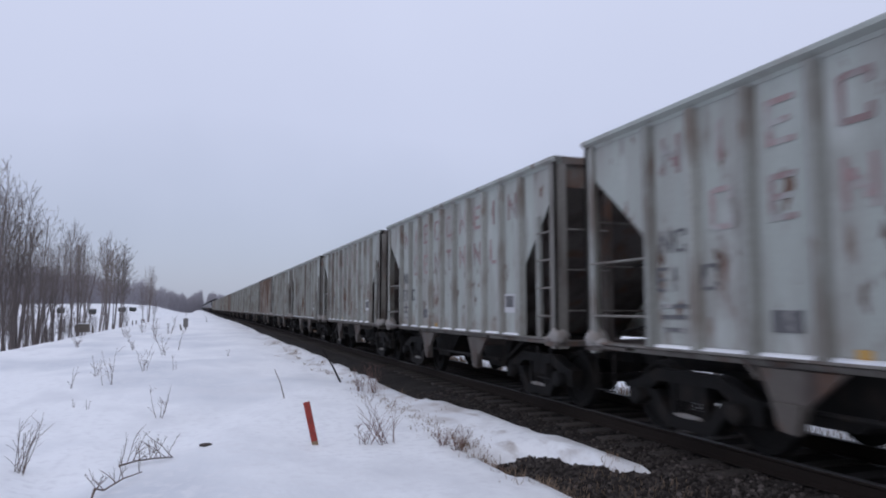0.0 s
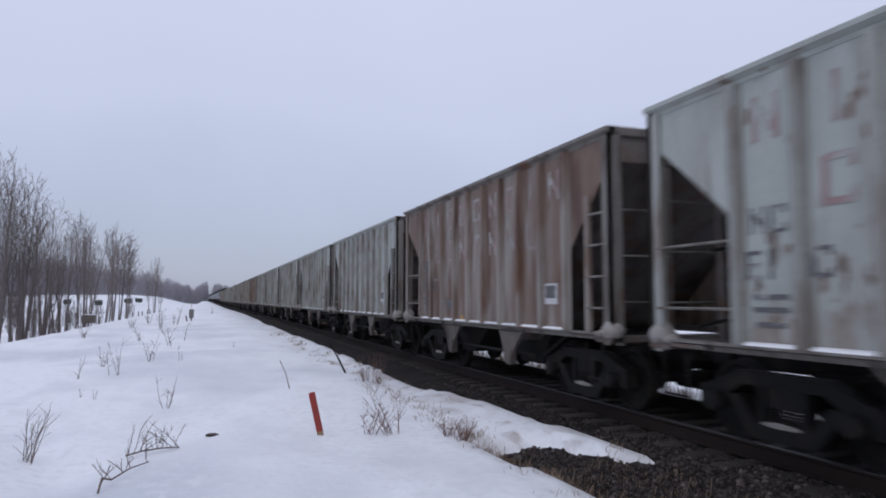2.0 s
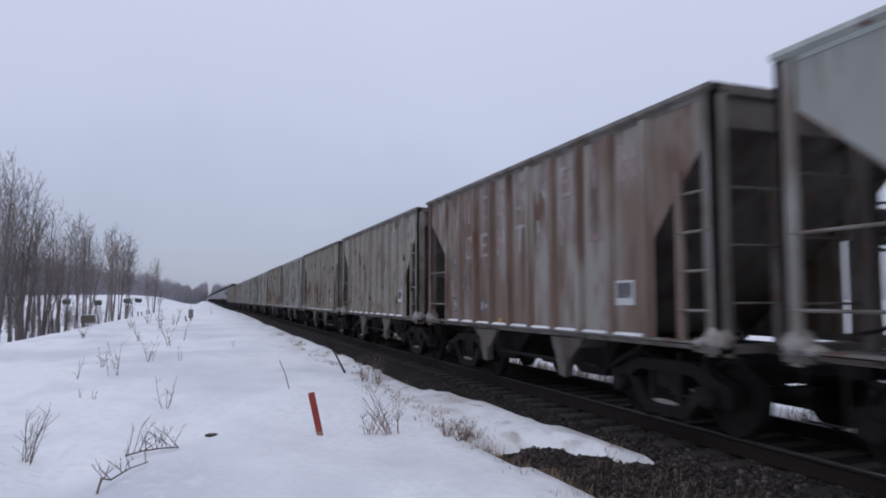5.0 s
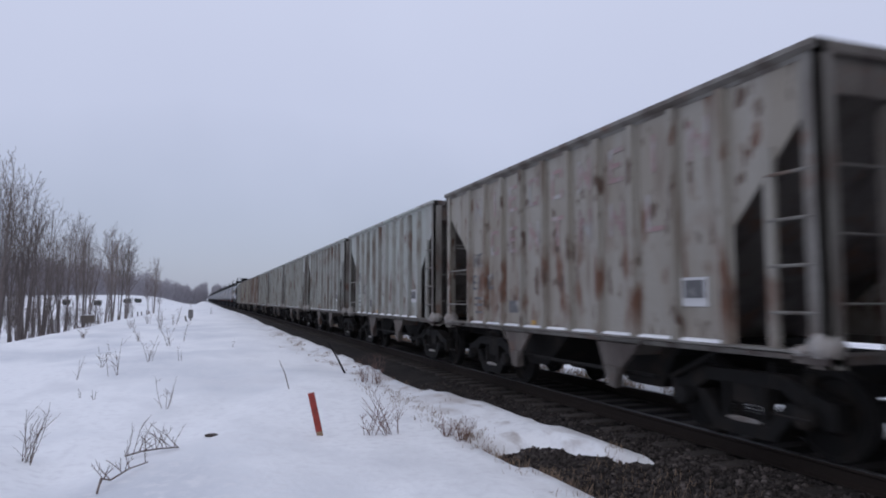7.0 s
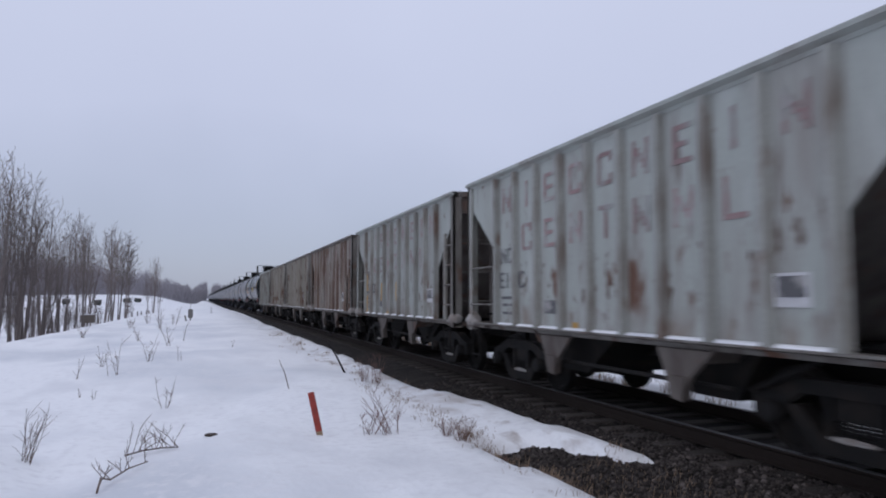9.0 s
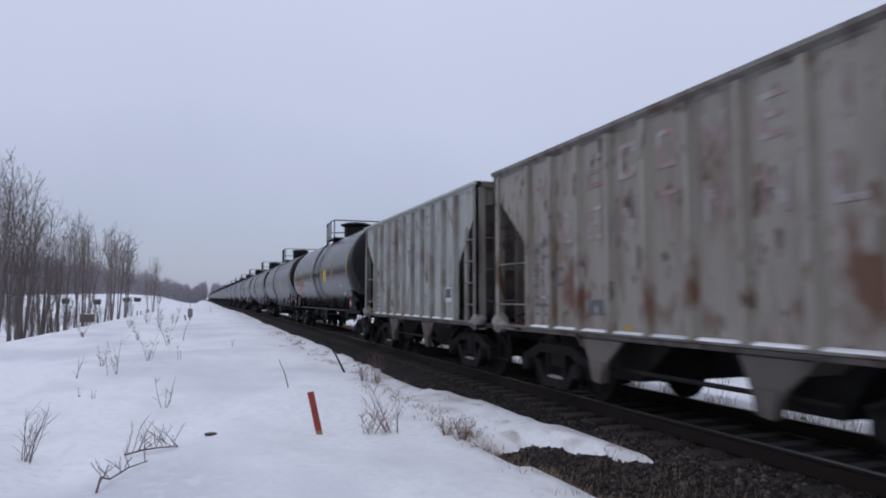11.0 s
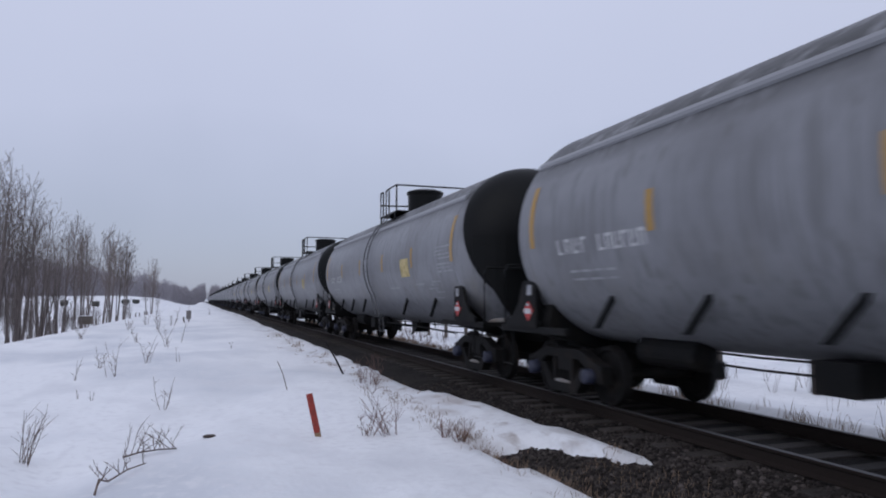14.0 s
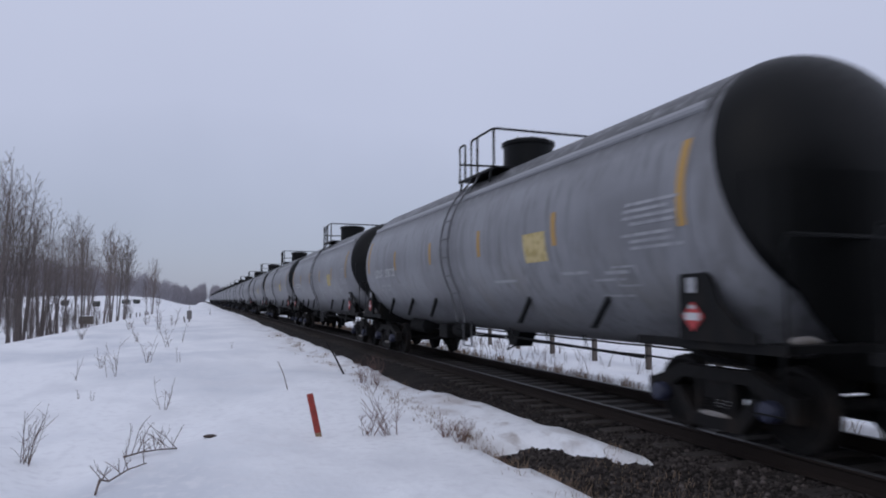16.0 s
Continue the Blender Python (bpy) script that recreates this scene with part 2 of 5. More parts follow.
def prism(bm, outline, axis, a, b):
    """An outline of (p, q) pulled along axis 0, 1 or 2 from a to b."""
    def at(p, q, r):
        return ((r, p, q), (p, r, q), (p, q, r))[axis]
    lo = [bm.verts.new(at(p, q, a)) for p, q in outline]
    hi = [bm.verts.new(at(p, q, b)) for p, q in outline]
    n = len(outline)
    bm.faces.new(lo)
    bm.faces.new(hi[::-1])
    for i in range(n):
        bm.faces.new((lo[i], hi[i], hi[(i + 1) % n], lo[(i + 1) % n]))
    bmesh.ops.recalc_face_normals(bm, faces=bm.faces)


def tube(bm, pts, radii, n=6, cap=True):
    """A tube through points with a radius at each."""
    pts = [Vector(p) for p in pts]
    if not isinstance(radii, (list, tuple)):
        radii = [radii] * len(pts)
    rings = []
    for i, p in enumerate(pts):
        d = (pts[min(i + 1, len(pts) - 1)] - pts[max(i - 1, 0)]).normalized()
        s = d.cross(Vector((0, 0, 1)))
        if s.length < 0.05:
            s = d.cross(Vector((1, 0, 0)))
        s.normalize()
        u = s.cross(d)
        rings.append([bm.verts.new(p + radii[i] * (math.cos(a) * s + math.sin(a) * u)) for a in (2 * math.pi * k / n for k in range(n))])
    for a, b in zip(rings, rings[1:]):
        for k in range(n):
            bm.faces.new((a[k], a[(k + 1) % n], b[(k + 1) % n], b[k]))
    if cap:
        bm.faces.new(rings[0])
        bm.faces.new(rings[-1][::-1])


def lathe(bm, profile, axis, n=32, centre=(0, 0, 0)):
    """A profile of (along, radius) turned round axis 0, 1 or 2."""
    rings = []
    c = Vector(centre)
    for s, r in profile:
        ring = []
        for k in range(n):
            a = 2 * math.pi * k / n
            p, q = r * math.cos(a), r * math.sin(a)
            ring.append(bm.verts.new(c + Vector(((s, p, q), (p, s, q), (p, q, s))[axis])))
        rings.append(ring)
    for a, b in zip(rings, rings[1:]):
        for k in range(n):
            bm.faces.new((a[k], a[(k + 1) % n], b[(k + 1) % n], b[k]))
    bm.faces.new(rings[0])
    bm.faces.new(rings[-1])
    bmesh.ops.recalc_face_normals(bm, faces=bm.faces)


def empty(name, label="", category="", group="", kind=""):
    return tagged(new(name), label, category, group, kind)


def smoothstep(a, b, x):
    t = min(1.0, max(0.0, (x - a) / (b - a)))
    return t * t * (3 - 2 * t)
# ---- ground and track ----
TRACK_X, GAUGE = 6.42, 1.5


def snow_edge(y):
    """Where the snow of the bank ends towards the ballast, at y metres along the line."""
    e = 4.22 + 0.46 * (1 - smoothstep(9.5, 14.0, y)) - 0.16 * math.exp(-((y - 15.5) / 2.5) ** 2)
    return e + 0.16 * noise.noise((0.3, y * 0.55, 7.7)) + 0.10 * noise.noise((1.3, y * 2.1, 2.2))


def bare_patch(x, y):
    """1 on the bare gravel patch beside the bank, 0 off it."""
    left = 3.56 - 0.12 * (y - 5.6) + 0.12 * noise.noise((x, y * 1.6, 3.0))
    right = snow_edge(y) - 0.02 - 0.32 * smoothstep(6.0, 6.8, y) - 0.30 * smoothstep(6.8, 8.2, y)
    if y < 6.0:
        right = 9
    return smoothstep(left - 0.10, left + 0.12, x) * (1 - smoothstep(right - 0.08, right + 0.10, x)) * (1 - smoothstep(7.5, 8.3, y))


def ground_z(x, y):
    """Height of the snow: a level bank beside the line, a field below it on one side, a ditch and fields on the other."""
    z = -0.26
    near = 1 - smoothstep(25, 60, math.hypot(x, y))
    z += (0.16 * noise.noise((x * 0.33, y * 0.17, 1.7)) + 0.06 * noise.noise((x * 0.9, y * 0.5, 4.1)) + 0.012 * noise.noise((x * 5, y * 4, 9.1))) * (0.3 + 0.7 * near) * (1 - 0.7 * smoothstep(2.2, 3.2, x))
    z += 0.10 * math.exp(-((x - 1.3) / 1.5) ** 2 - ((y - 6.2) / 1.6) ** 2)
    z -= 0.10 * math.exp(-((x + 1.35 + 0.35 * (y - 8)) / 0.45) ** 2 - ((y - 8.6) / 2.2) ** 2)
    z -= 0.09 * math.exp(-((y - 11.4 - 2.2 * x) / 1.3) ** 2 - (x / 1.6) ** 2)
    z += 0.07 * math.exp(-((x + 2.3 + 0.35 * (y - 8)) / 0.5) ** 2 - ((y - 8.6) / 2.6) ** 2)
    z -= 0.05 * math.exp(-((x - 0.16) / 0.17) ** 2 - ((y - 9.58) / 0.13) ** 2)
    z += 0.09 * smoothstep(3.5, 4.3, x) * (1 - smoothstep(6.0, 7.0, x))
    e = snow_edge(y)
    z -= 0.55 * smoothstep(e - 0.06, e + 0.22, x) * (1 - smoothstep(8.6, 9.2, x))
    z -= 0.40 * bare_patch(x, y) * (1 - smoothstep(e, e + 0.2, x))
    z -= 0.30 * smoothstep(8.9, 11.0, x)
    xb = x - 0.026 * min(max(y, 0.0), 330.0)     # the bank's foot runs slightly askew to the line
    z -= 2.1 * smoothstep(-8.2, -13.0, xb)
    r = math.hypot(x, y)
    z += smoothstep(-14, -45, xb) * (0.027 * min(230.0, max(0.0, r - 190)) + 0.4 * noise.noise((x * 0.03, y * 0.03, 5.5)))
    z += 0.42 * math.exp(-((x - 0.9) / 3.2) ** 2 - ((y - 80) / 34) ** 2)
    return z


def bed_z(x, y):
    """Height of the ballast."""
    d = abs(x - TRACK_X)
    z = -0.205 - 0.17 * max(0.0, d - 1.5)
    return z + 0.020 * noise.noise((x * 6, y * 6, 1.1)) + 0.02 * noise.noise((x * 2, y * 1.5, 6.1))


def sheet(name, xs, ys, height, mat, label, category):
    verts = [(x, y, height(x, y)) for y in ys for x in xs]
    w = len(xs)
    faces = [(j * w + i, j * w + i + 1, (j + 1) * w + i + 1, (j + 1) * w + i) for j in range(len(ys) - 1) for i in range(w - 1)]
    me = bpy.data.meshes.new(name)
    me.from_pydata(verts, [], faces)
    me.materials.append(mat)
    me.shade_smooth()
    return tagged(new(name, me), label, category, kind="structure")


def spread(a, b, n, p):
    return [round(a + (b - a) * (i / n) ** p, 3) for i in range(n + 1)]


def build_ground():
    xs = sorted(set([-v for v in spread(12, 2600, 40, 2.6)] + [round(-12 + 0.16 * i, 3) for i in range(1, 134)] + spread(9.4, 2600, 40, 2.6)))
    ys = sorted(set([-v for v in spread(1, 2600, 22, 3)] + [round(-1 + 0.11 * i, 3) for i in range(1, 190)] + spread(19.9, 3200, 150, 2.3)))
    sheet("ground", xs, ys, ground_z, SNOW, "old wet snow over a level bank and fields", "snow")


build_ground()
xs = [round(2.7 + 0.09 * i, 3) for i in range(80)]
ys = [-60, -40, -20, -10, -5] + [round(-2 + 0.13 * i, 3) for i in range(150)] + spread(17.6, 1500, 110, 2.2)
ballast = sheet("ballast", xs, ys, bed_z, BALLAST, "dark grey crushed stone bed under the railway track", "ballast")


def build_track():
    for s in (-1, 1):
        bm = bmesh.new()
        x = TRACK_X + s * GAUGE / 2
        prism(bm, [(x - 0.07, -0.176), (x + 0.07, -0.176), (x + 0.07, -0.165), (x + 0.012, -0.14), (x + 0.012, -0.045), (x + 0.036, -0.03), (x + 0.036, -0.005), (x - 0.036, -0.005), (x - 0.036, -0.03), (x - 0.012, -0.045), (x - 0.012, -0.14), (x - 0.07, -0.165)], 1, -60, 1500)
        r = part("rail", bm, RAIL)
        tagged(r, "brown steel rail with a worn grey head", "rail", "rails of the track", "structure")
        bm = bmesh.new()
        box(bm, x - 0.033, x + 0.033, -60, 1500, -0.006, 0.0)
        part("rail_head", bm, RAILTOP, r, "worn running surface")
    bm = bmesh.new()
    box(bm, -1.29, 1.29, -0.115, 0.115, -0.18, 0.0)
    bmesh.ops.bevel(bm, geom=bm.edges[:], offset=0.012, segments=1, affect="EDGES")
    tie = part("sleeper", bm, TIE, ballast)
    rnd = random.Random(5)
    for i in range(240):
        m = pose(TRACK_X + rnd.uniform(-0.03, 0.03), -6 + 0.54 * i, -0.177 - rnd.uniform(0.001, 0.01), 0, 0, rnd.uniform(-0.8, 0.8))
        if i == 0:
            tie.matrix_basis = m
        else:
            again(tie, m)


def stone_bm(seed, k):
    rnd = random.Random(seed)
    bm = bmesh.new()
    bmesh.ops.create_icosphere(bm, subdivisions=1, radius=k)
    for v in bm.verts:
        v.co *= rnd.uniform(0.7, 1.2)
        v.co.z *= 0.7
    return bm


def build_stones():
    """Loose stones on the bare patch and the shoulder of the bed."""
    rnd = random.Random(11)
    kinds = [part("stone", stone_bm(i, 0.028), PEBBLE, ballast) for i in range(5)]
    used = set()

    def spot():
        while True:
            x, y = rnd.uniform(3.1, 5.6), rnd.uniform(3.4, 14) if rnd.random() < 0.4 else rnd.uniform(3.4, 8.0)
            z = bed_z(x, y)
            if z > ground_z(x, y) - 0.01:
                return x, y, z
    n = 0
    while n < 290:
        x, y, z = spot()
        if y > 8.1:
            continue
        m = pose(x, y, z + 0.008, rnd.uniform(0, 360), rnd.uniform(0, 40), rnd.uniform(0, 360))
        k = n % 5
        ob = kinds[k] if k not in used else again(kinds[k], m)
        ob.matrix_basis = m @ Matrix.Scale(rnd.uniform(0.6, 1.5), 4)
        used.add(k)
        n += 1
    base = [(np.array([v.co[:] for v in o.data.vertices]), [tuple(p.vertices) for p in o.data.polygons]) for o in kinds]
    verts, faces = [], []
    for i in range(9000):
        x, y, z = spot()
        vv, ff = base[i % 5]
        r = Euler((rnd.uniform(0, 6.3), rnd.uniform(0, 0.8), rnd.uniform(0, 6.3))).to_matrix()
        pts = (vv @ np.array(r)) * rnd.uniform(0.45, 1.1) + np.array([x, y, z + 0.004])
        o = len(verts)
        verts.extend(map(tuple, pts))
        faces.extend(tuple(a + o for a in f) for f in ff)
    me = bpy.data.meshes.new("loose_gravel")
    me.from_pydata(verts, [], faces)
    me.materials.append(PEBBLE)
    ob = new("loose_gravel", me)
    tagged(ob, "loose grey gravel among dead grass", "gravel", kind="stuff")


build_track()
# ---- the train: open hopper cars, then tank cars ----
SPEED, PITCH_H, PITCH_T = 21.12, 10.24, 17.64
FIRST = 13.51
NEAR = -1                        # the side of a car that faces the camera


def wheel_mesh():
    bm = bmesh.new()
    lathe(bm, [(-0.06, 0.08), (-0.06, 0.16), (-0.03, 0.19), (-0.02, 0.34), (-0.065, 0.38), (-0.065, 0.445), (0.055, 0.425), (0.06, 0.38), (0.02, 0.34), (0.03, 0.19), (0.075, 0.15), (0.075, 0.08)], 0, 26)
    return bm


def side_frame_mesh():
    """A cast truck side frame: arched top, two bearing ends, a window for the springs on each side of the middle."""
    bm = bmesh.new()
    t = 0.09
    prism(bm, [(-1.12, 0.36), (-1.12, 0.60), (-0.95, 0.64), (-0.55, 0.80), (0.55, 0.80), (0.95, 0.64), (1.12, 0.60), (1.12, 0.36), (0.98, 0.36), (0.94, 0.50), (0.72, 0.53), (0.50, 0.66), (-0.50, 0.66), (-0.72, 0.53), (-0.94, 0.50), (-0.98, 0.36)], 0, -t, t)
    prism(bm, [(-0.74, 0.53), (-0.56, 0.55), (-0.30, 0.27), (0.30, 0.27), (0.56, 0.55), (0.74, 0.53), (0.40, 0.14), (-0.40, 0.14)], 0, -t, t)
    box(bm, -t * 0.8, t * 0.8, -0.30, -0.23, 0.25, 0.68)
    box(bm, -t * 0.8, t * 0.8, 0.23, 0.30, 0.25, 0.68)
    return bm


def add_truck(car, y, cap_mat):
    bm = bmesh.new()
    box(bm, -1.05, 1.05, -0.20, 0.20, 0.46, 0.66)
    box(bm, -0.35, 0.35, -0.28, 0.28, 0.62, 0.78)
    box(bm, -0.75, 0.75, -0.52, -0.42, 0.38, 0.48)
    box(bm, -0.75, 0.75, 0.42, 0.52, 0.38, 0.48)
    truck = part("truck", bm, DARKSTEEL, car, "grimy cast steel truck")
    truck.location.y = y
    frame_ob = part("side_frame", side_frame_mesh(), DARKSTEEL, truck)
    frame_ob.location.x = -1.0
    again(frame_ob, pose(1.0, 0, 0))
    bm = bmesh.new()
    for sy in (-0.15, -0.0, 0.15):
        pts = [(0.06 * math.cos(a * 1.05), sy + 0.06 * math.sin(a * 1.05), 0.28 + 0.2 * a / 36) for a in range(37)]
        tube(bm, pts, 0.014, 5)
    spring = part("spring_nest", bm, DARKSTEEL, truck, smooth=True)
    spring.location.x = -1.0
    bm = bmesh.new()
    lathe(bm, [(-0.26, 0.01), (-0.20, 0.025), (0.02, 0.04), (0.16, 0.02), (0.24, 0.008)], 1, 7, (-1.06, 0.05, 0.29))
    part("packed_snow", bm, DIRTYSNOW, truck, "dirty snow packed on the frame")
    bm = bmesh.new()
    lathe(bm, [(-1.12, 0.07), (1.12, 0.07)], 0, 12)
    axle = part("axle", bm, DARKSTEEL, truck, smooth=True)
    axle.location = (0, -0.84, 0.445)
    again(axle, pose(0, 0.84, 0.445))
    wheel = part("wheel", wheel_mesh(), DARKSTEEL, truck, "solid steel wheel with a flange")
    wheel.matrix_basis = pose(-0.75, -0.84, 0.445, 0, 0, 180)
    again(wheel, pose(-0.75, 0.84, 0.445, 0, 0, 180))
    again(wheel, pose(0.75, -0.84, 0.445))
    again(wheel, pose(0.75, 0.84, 0.445))
    bm = bmesh.new()
    lathe(bm, [(-0.07, 0.08), (-0.06, 0.105), (0.05, 0.115), (0.07, 0.115)], 0, 16)
    cap = part("bearing_cap", bm, cap_mat, truck, smooth=True)
    cap.location = (-1.14, -0.84, 0.445)
    again(cap, pose(-1.14, 0.84, 0.445))


def add_coupler(car, y, s):
    bm = bmesh.new()
    box(bm, -0.07, 0.07, min(0, -s * 0.75), max(0, -s * 0.75), 0.80, 0.95)
    prism(bm, [(-0.16, -s * 0.16), (0.10, -s * 0.18), (0.17, s * 0.02), (0.06, s * 0.05), (-0.02, -s * 0.05), (-0.10, s * 0.04), (-0.18, s * 0.02)], 2, 0.73, 1.01)
    c = part("coupler", bm, DARKSTEEL, car, "heavy rusty knuckle coupler")
    c.location.y = y
    bm = bmesh.new()
    tube(bm, [(0.28, -s * 0.55, 0.86), (0.30, -s * 0.3, 0.70), (0.27, -s * 0.1, 0.55), (0.2, s * 0.02, 0.52)], 0.028, 6)
    h = part("air_hose", bm, DARKSTEEL, car)
    h.location.y = y


BLOCKS = {}


def block_mesh(kind):
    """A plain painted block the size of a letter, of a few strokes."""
    if kind not in BLOCKS:
        bm = bmesh.new()
        s = {"post": [(-0.035, 0.035, -0.22, 0.22)],
             "hook": [(-0.17, -0.10, -0.20, 0.20), (-0.13, 0.15, 0.16, 0.22), (-0.13, 0.15, -0.22, -0.16), (0.10, 0.16, 0.08, 0.18), (0.10, 0.16, -0.18, -0.08)],
             "comb": [(-0.16, -0.09, -0.22, 0.22), (-0.09, 0.15, 0.16, 0.22), (-0.09, 0.10, -0.03, 0.03), (-0.09, 0.15, -0.22, -0.16)],
             "gate": [(-0.16, -0.10, -0.22, 0.22), (0.10, 0.16, -0.22, 0.22), (-0.10, -0.03, 0.02, 0.12), (-0.03, 0.04, -0.06, 0.05), (0.04, 0.10, -0.14, -0.03)],
             "tee": [(-0.035, 0.035, -0.22, 0.16), (-0.17, 0.17, 0.16, 0.22)],
             "foot": [(-0.16, -0.09, -0.22, 0.22), (-0.09, 0.16, -0.22, -0.16)]}[kind]
        for a, b, c, d in s:
            box(bm, -0.004, 0.0, -b, -a, c, d)
        me = bpy.data.meshes.new("painted_block")
        bm.to_mesh(me)
        bm.free()
        BLOCKS[kind] = me
    return BLOCKS[kind]


def painted(car, kind, mat, y, z, k=1.0, x=-1.466, squash=1.0):
    key = (kind, mat.name)
    if key not in BLOCKS:
        me = block_mesh(kind).copy()
        me.materials.append(mat)
        BLOCKS[key] = me
    ob = new("painted_block", BLOCKS[key])
    ob.parent = car
    ob.location, ob.scale = (x, y, z), (1, k * squash, k)
    return ob


def bar(car, name, mat, y, z, w, h, x=-1.466, label=""):
    bm = bmesh.new()
    box(bm, -0.005, 0.0, -w / 2, w / 2, -h / 2, h / 2)
    ob = part(name, bm, mat, car, label)
    ob.location = (x, y, z)
    return ob


ROW1 = ("gate", "post", "comb", "hook", "hook", "gate", "comb", "post", "gate")
ROW2 = ("hook", "comb", "gate", "tee", "gate", "gate", "foot")
HALF, FAR_EDGE, NEAR_EDGE = 4.72, 3.35, 3.55   # half length of the top chord; where the side sheets end
PANEL = (FAR_EDGE + NEAR_EDGE) / 9
RIBS = [-NEAR_EDGE + PANEL * i for i in range(10)]


def hopper_car(paint, red=FADEDRED, strips=False, dots=True):
    car = empty("hopper_car", category="railway car", group="cars of the train")
    rib_paint = RIBPAINT if paint is HOPPER else paint
    a, b, c = HALF, FAR_EDGE, NEAR_EDGE
    side_pts = [(-a + 0.06, 3.70), (a - 0.06, 3.70), (a - 0.06, 3.34), (b + 0.06, 2.34), (b, 2.25), (b, 1.08), (-c, 1.08), (-c, 2.14), (-c - 0.05, 2.22), (-a + 0.22, 3.16), (-a + 0.06, 3.20)]
    for s in (-1, 1):
        bm = bmesh.new()
        prism(bm, side_pts, 0, s * 1.44, s * 1.46)
        part("side_sheet", bm, paint, car)
        # top chord with a turned-down lip
        bm = bmesh.new()
        prism(bm, [(s * 1.40, 3.68), (s * 1.40, 3.79), (s * 1.54, 3.79), (s * 1.55, 3.775), (s * 1.55, 3.735), (s * 1.48, 3.70), (s * 1.47, 3.66)], 1, -a, a)
        part("top_chord", bm, paint if paint is HOPPER else GRIME, car, "" if paint is HOPPER else "grimy rust-stained top chord")
        bm = bmesh.new()
        prism(bm, [(s * 1.34, 1.00), (s * 1.34, 1.10), (s * 1.535, 1.10), (s * 1.535, 1.075), (s * 1.42, 1.05), (s * 1.40, 1.00)], 1, -a + 0.05, a - 0.05)
        part("side_sill", bm, GRIME, car)
    bm = bmesh.new()
    prism(bm, [(-1.458, -0.095), (-1.466, -0.095), (-1.468, -0.056), (-1.545, -0.042), (-1.545, 0.042), (-1.468, 0.056), (-1.466, 0.095), (-1.458, 0.095)], 2, 1.10, 3.67)
    rib = part("rib", bm, rib_paint, car)
    rib.location.y = RIBS[0]
    for y in RIBS[1:]:
        again(rib, pose(0, y, 0))
    for y in RIBS[::3]:
        again(rib, pose(0, y, 0, 0, 0, 180))
    # wet snow lying on the ledge of the sill, between the ribs
    bm = bmesh.new()
    prism(bm, [(-1.466, 0.0), (-1.53, 0.0), (-1.52, 0.018), (-1.466, 0.034)], 1, -0.29, 0.29)
    sn = part("snow_on_ledge", bm, SNOW, car, "strip of snow on the sill ledge", smooth=False)
    sn.location = (0, RIBS[0] + PANEL / 2, 1.10)
    for y in RIBS[1:-1]:
        again(sn, pose(0, y + PANEL / 2, 1.10))
    # hopper inside: slope sheets, end sheets, floor ridges
    for s in (-1, 1):
        bm = bmesh.new()
        prism(bm, [(s * (a - 0.10), 3.38), (s * (a - 0.10), 3.34), (s * (b - 0.62), 1.66), (s * (b - 1.5), 0.86), (s * (b - 1.5), 0.90), (s * (b - 0.62), 1.72)], 0, -1.44, 1.44)
        part("slope_sheet", bm, INNER, car, "steep rusty end slope sheet")
        bm = bmesh.new()
        box(bm, -1.44, 1.44, min(s * (a - 0.10), s * (a - 0.06)), max(s * (a - 0.10), s * (a - 0.06)), 3.34, 3.70)
        box(bm, -1.50, 1.50, min(s * (a - 0.10), s * a), max(s * (a - 0.10), s * a), 3.68, 3.79)
        part("end_sheet", bm, INNER, car)
        for sx in (-1, 1):
            bm = bmesh.new()
            box(bm, sx * 1.50 if sx < 0 else 1.32, -1.32 if sx < 0 else 1.50, s * a - 0.07 if s > 0 else -a - 0.0, s * a if s > 0 else -a + 0.07, 0.95, 3.70)
            box(bm, -1.50 if sx < 0 else 1.46, -1.46 if sx < 0 else 1.50, min(s * (a - 0.20), s * a), max(s * (a - 0.20), s * a), 0.95, 3.70)
            part("corner_post", bm, GRIME if s < 0 else rib_paint, car)
            if s < 0:
                bm = bmesh.new()
                y0 = -a + 0.60
                box(bm, sx * 1.47 - 0.03, sx * 1.47 + 0.03, y0 - 0.05, y0 + 0.05, 1.08, 2.95)
                part("ladder_post", bm, rib_paint, car)
            if sx < 0:
                for z in (1.42, 1.84, 2.26, 2.68) if s < 0 else (1.44, 2.12):
                    bm = bmesh.new()
                    tube(bm, [(-1.49, s * (a - 0.12), z), (-1.49, -a + 0.62 if s < 0 else b, z)], 0.018, 6)
                    part("rung", bm, GRIME, car)
            # end posts that carry the slope sheet
            bm = bmesh.new()
            y1 = s * (a - 0.14)
            box(bm, sx * 0.55 - 0.06, sx * 0.55 + 0.06, y1 - 0.06, y1 + 0.06, 0.95, 3.32)
            part("end_post", bm, INNER, car)
        for z in (1.5, 2.1, 2.7):
            bm = bmesh.new()
            tube(bm, [(-1.32, s * (a - 0.02), z), (-0.6, s * (a - 0.02), z)], 0.014, 6)
            part("grab_iron", bm, GRIME, car)
        bm = bmesh.new()
        box(bm, -1.52, 1.52, min(s * (a - 0.35), s * a), max(s * (a - 0.35), s * a), 0.985, 1.06)
        box(bm, -1.52, -1.30, min(s * (a - 0.9), s * (a - 0.3)), max(s * (a - 0.9), s * (a - 0.3)), 1.02, 1.06)
        part("end_sill", bm, INNER, car, "end sill with trodden snow and rust")
        bm = bmesh.new()
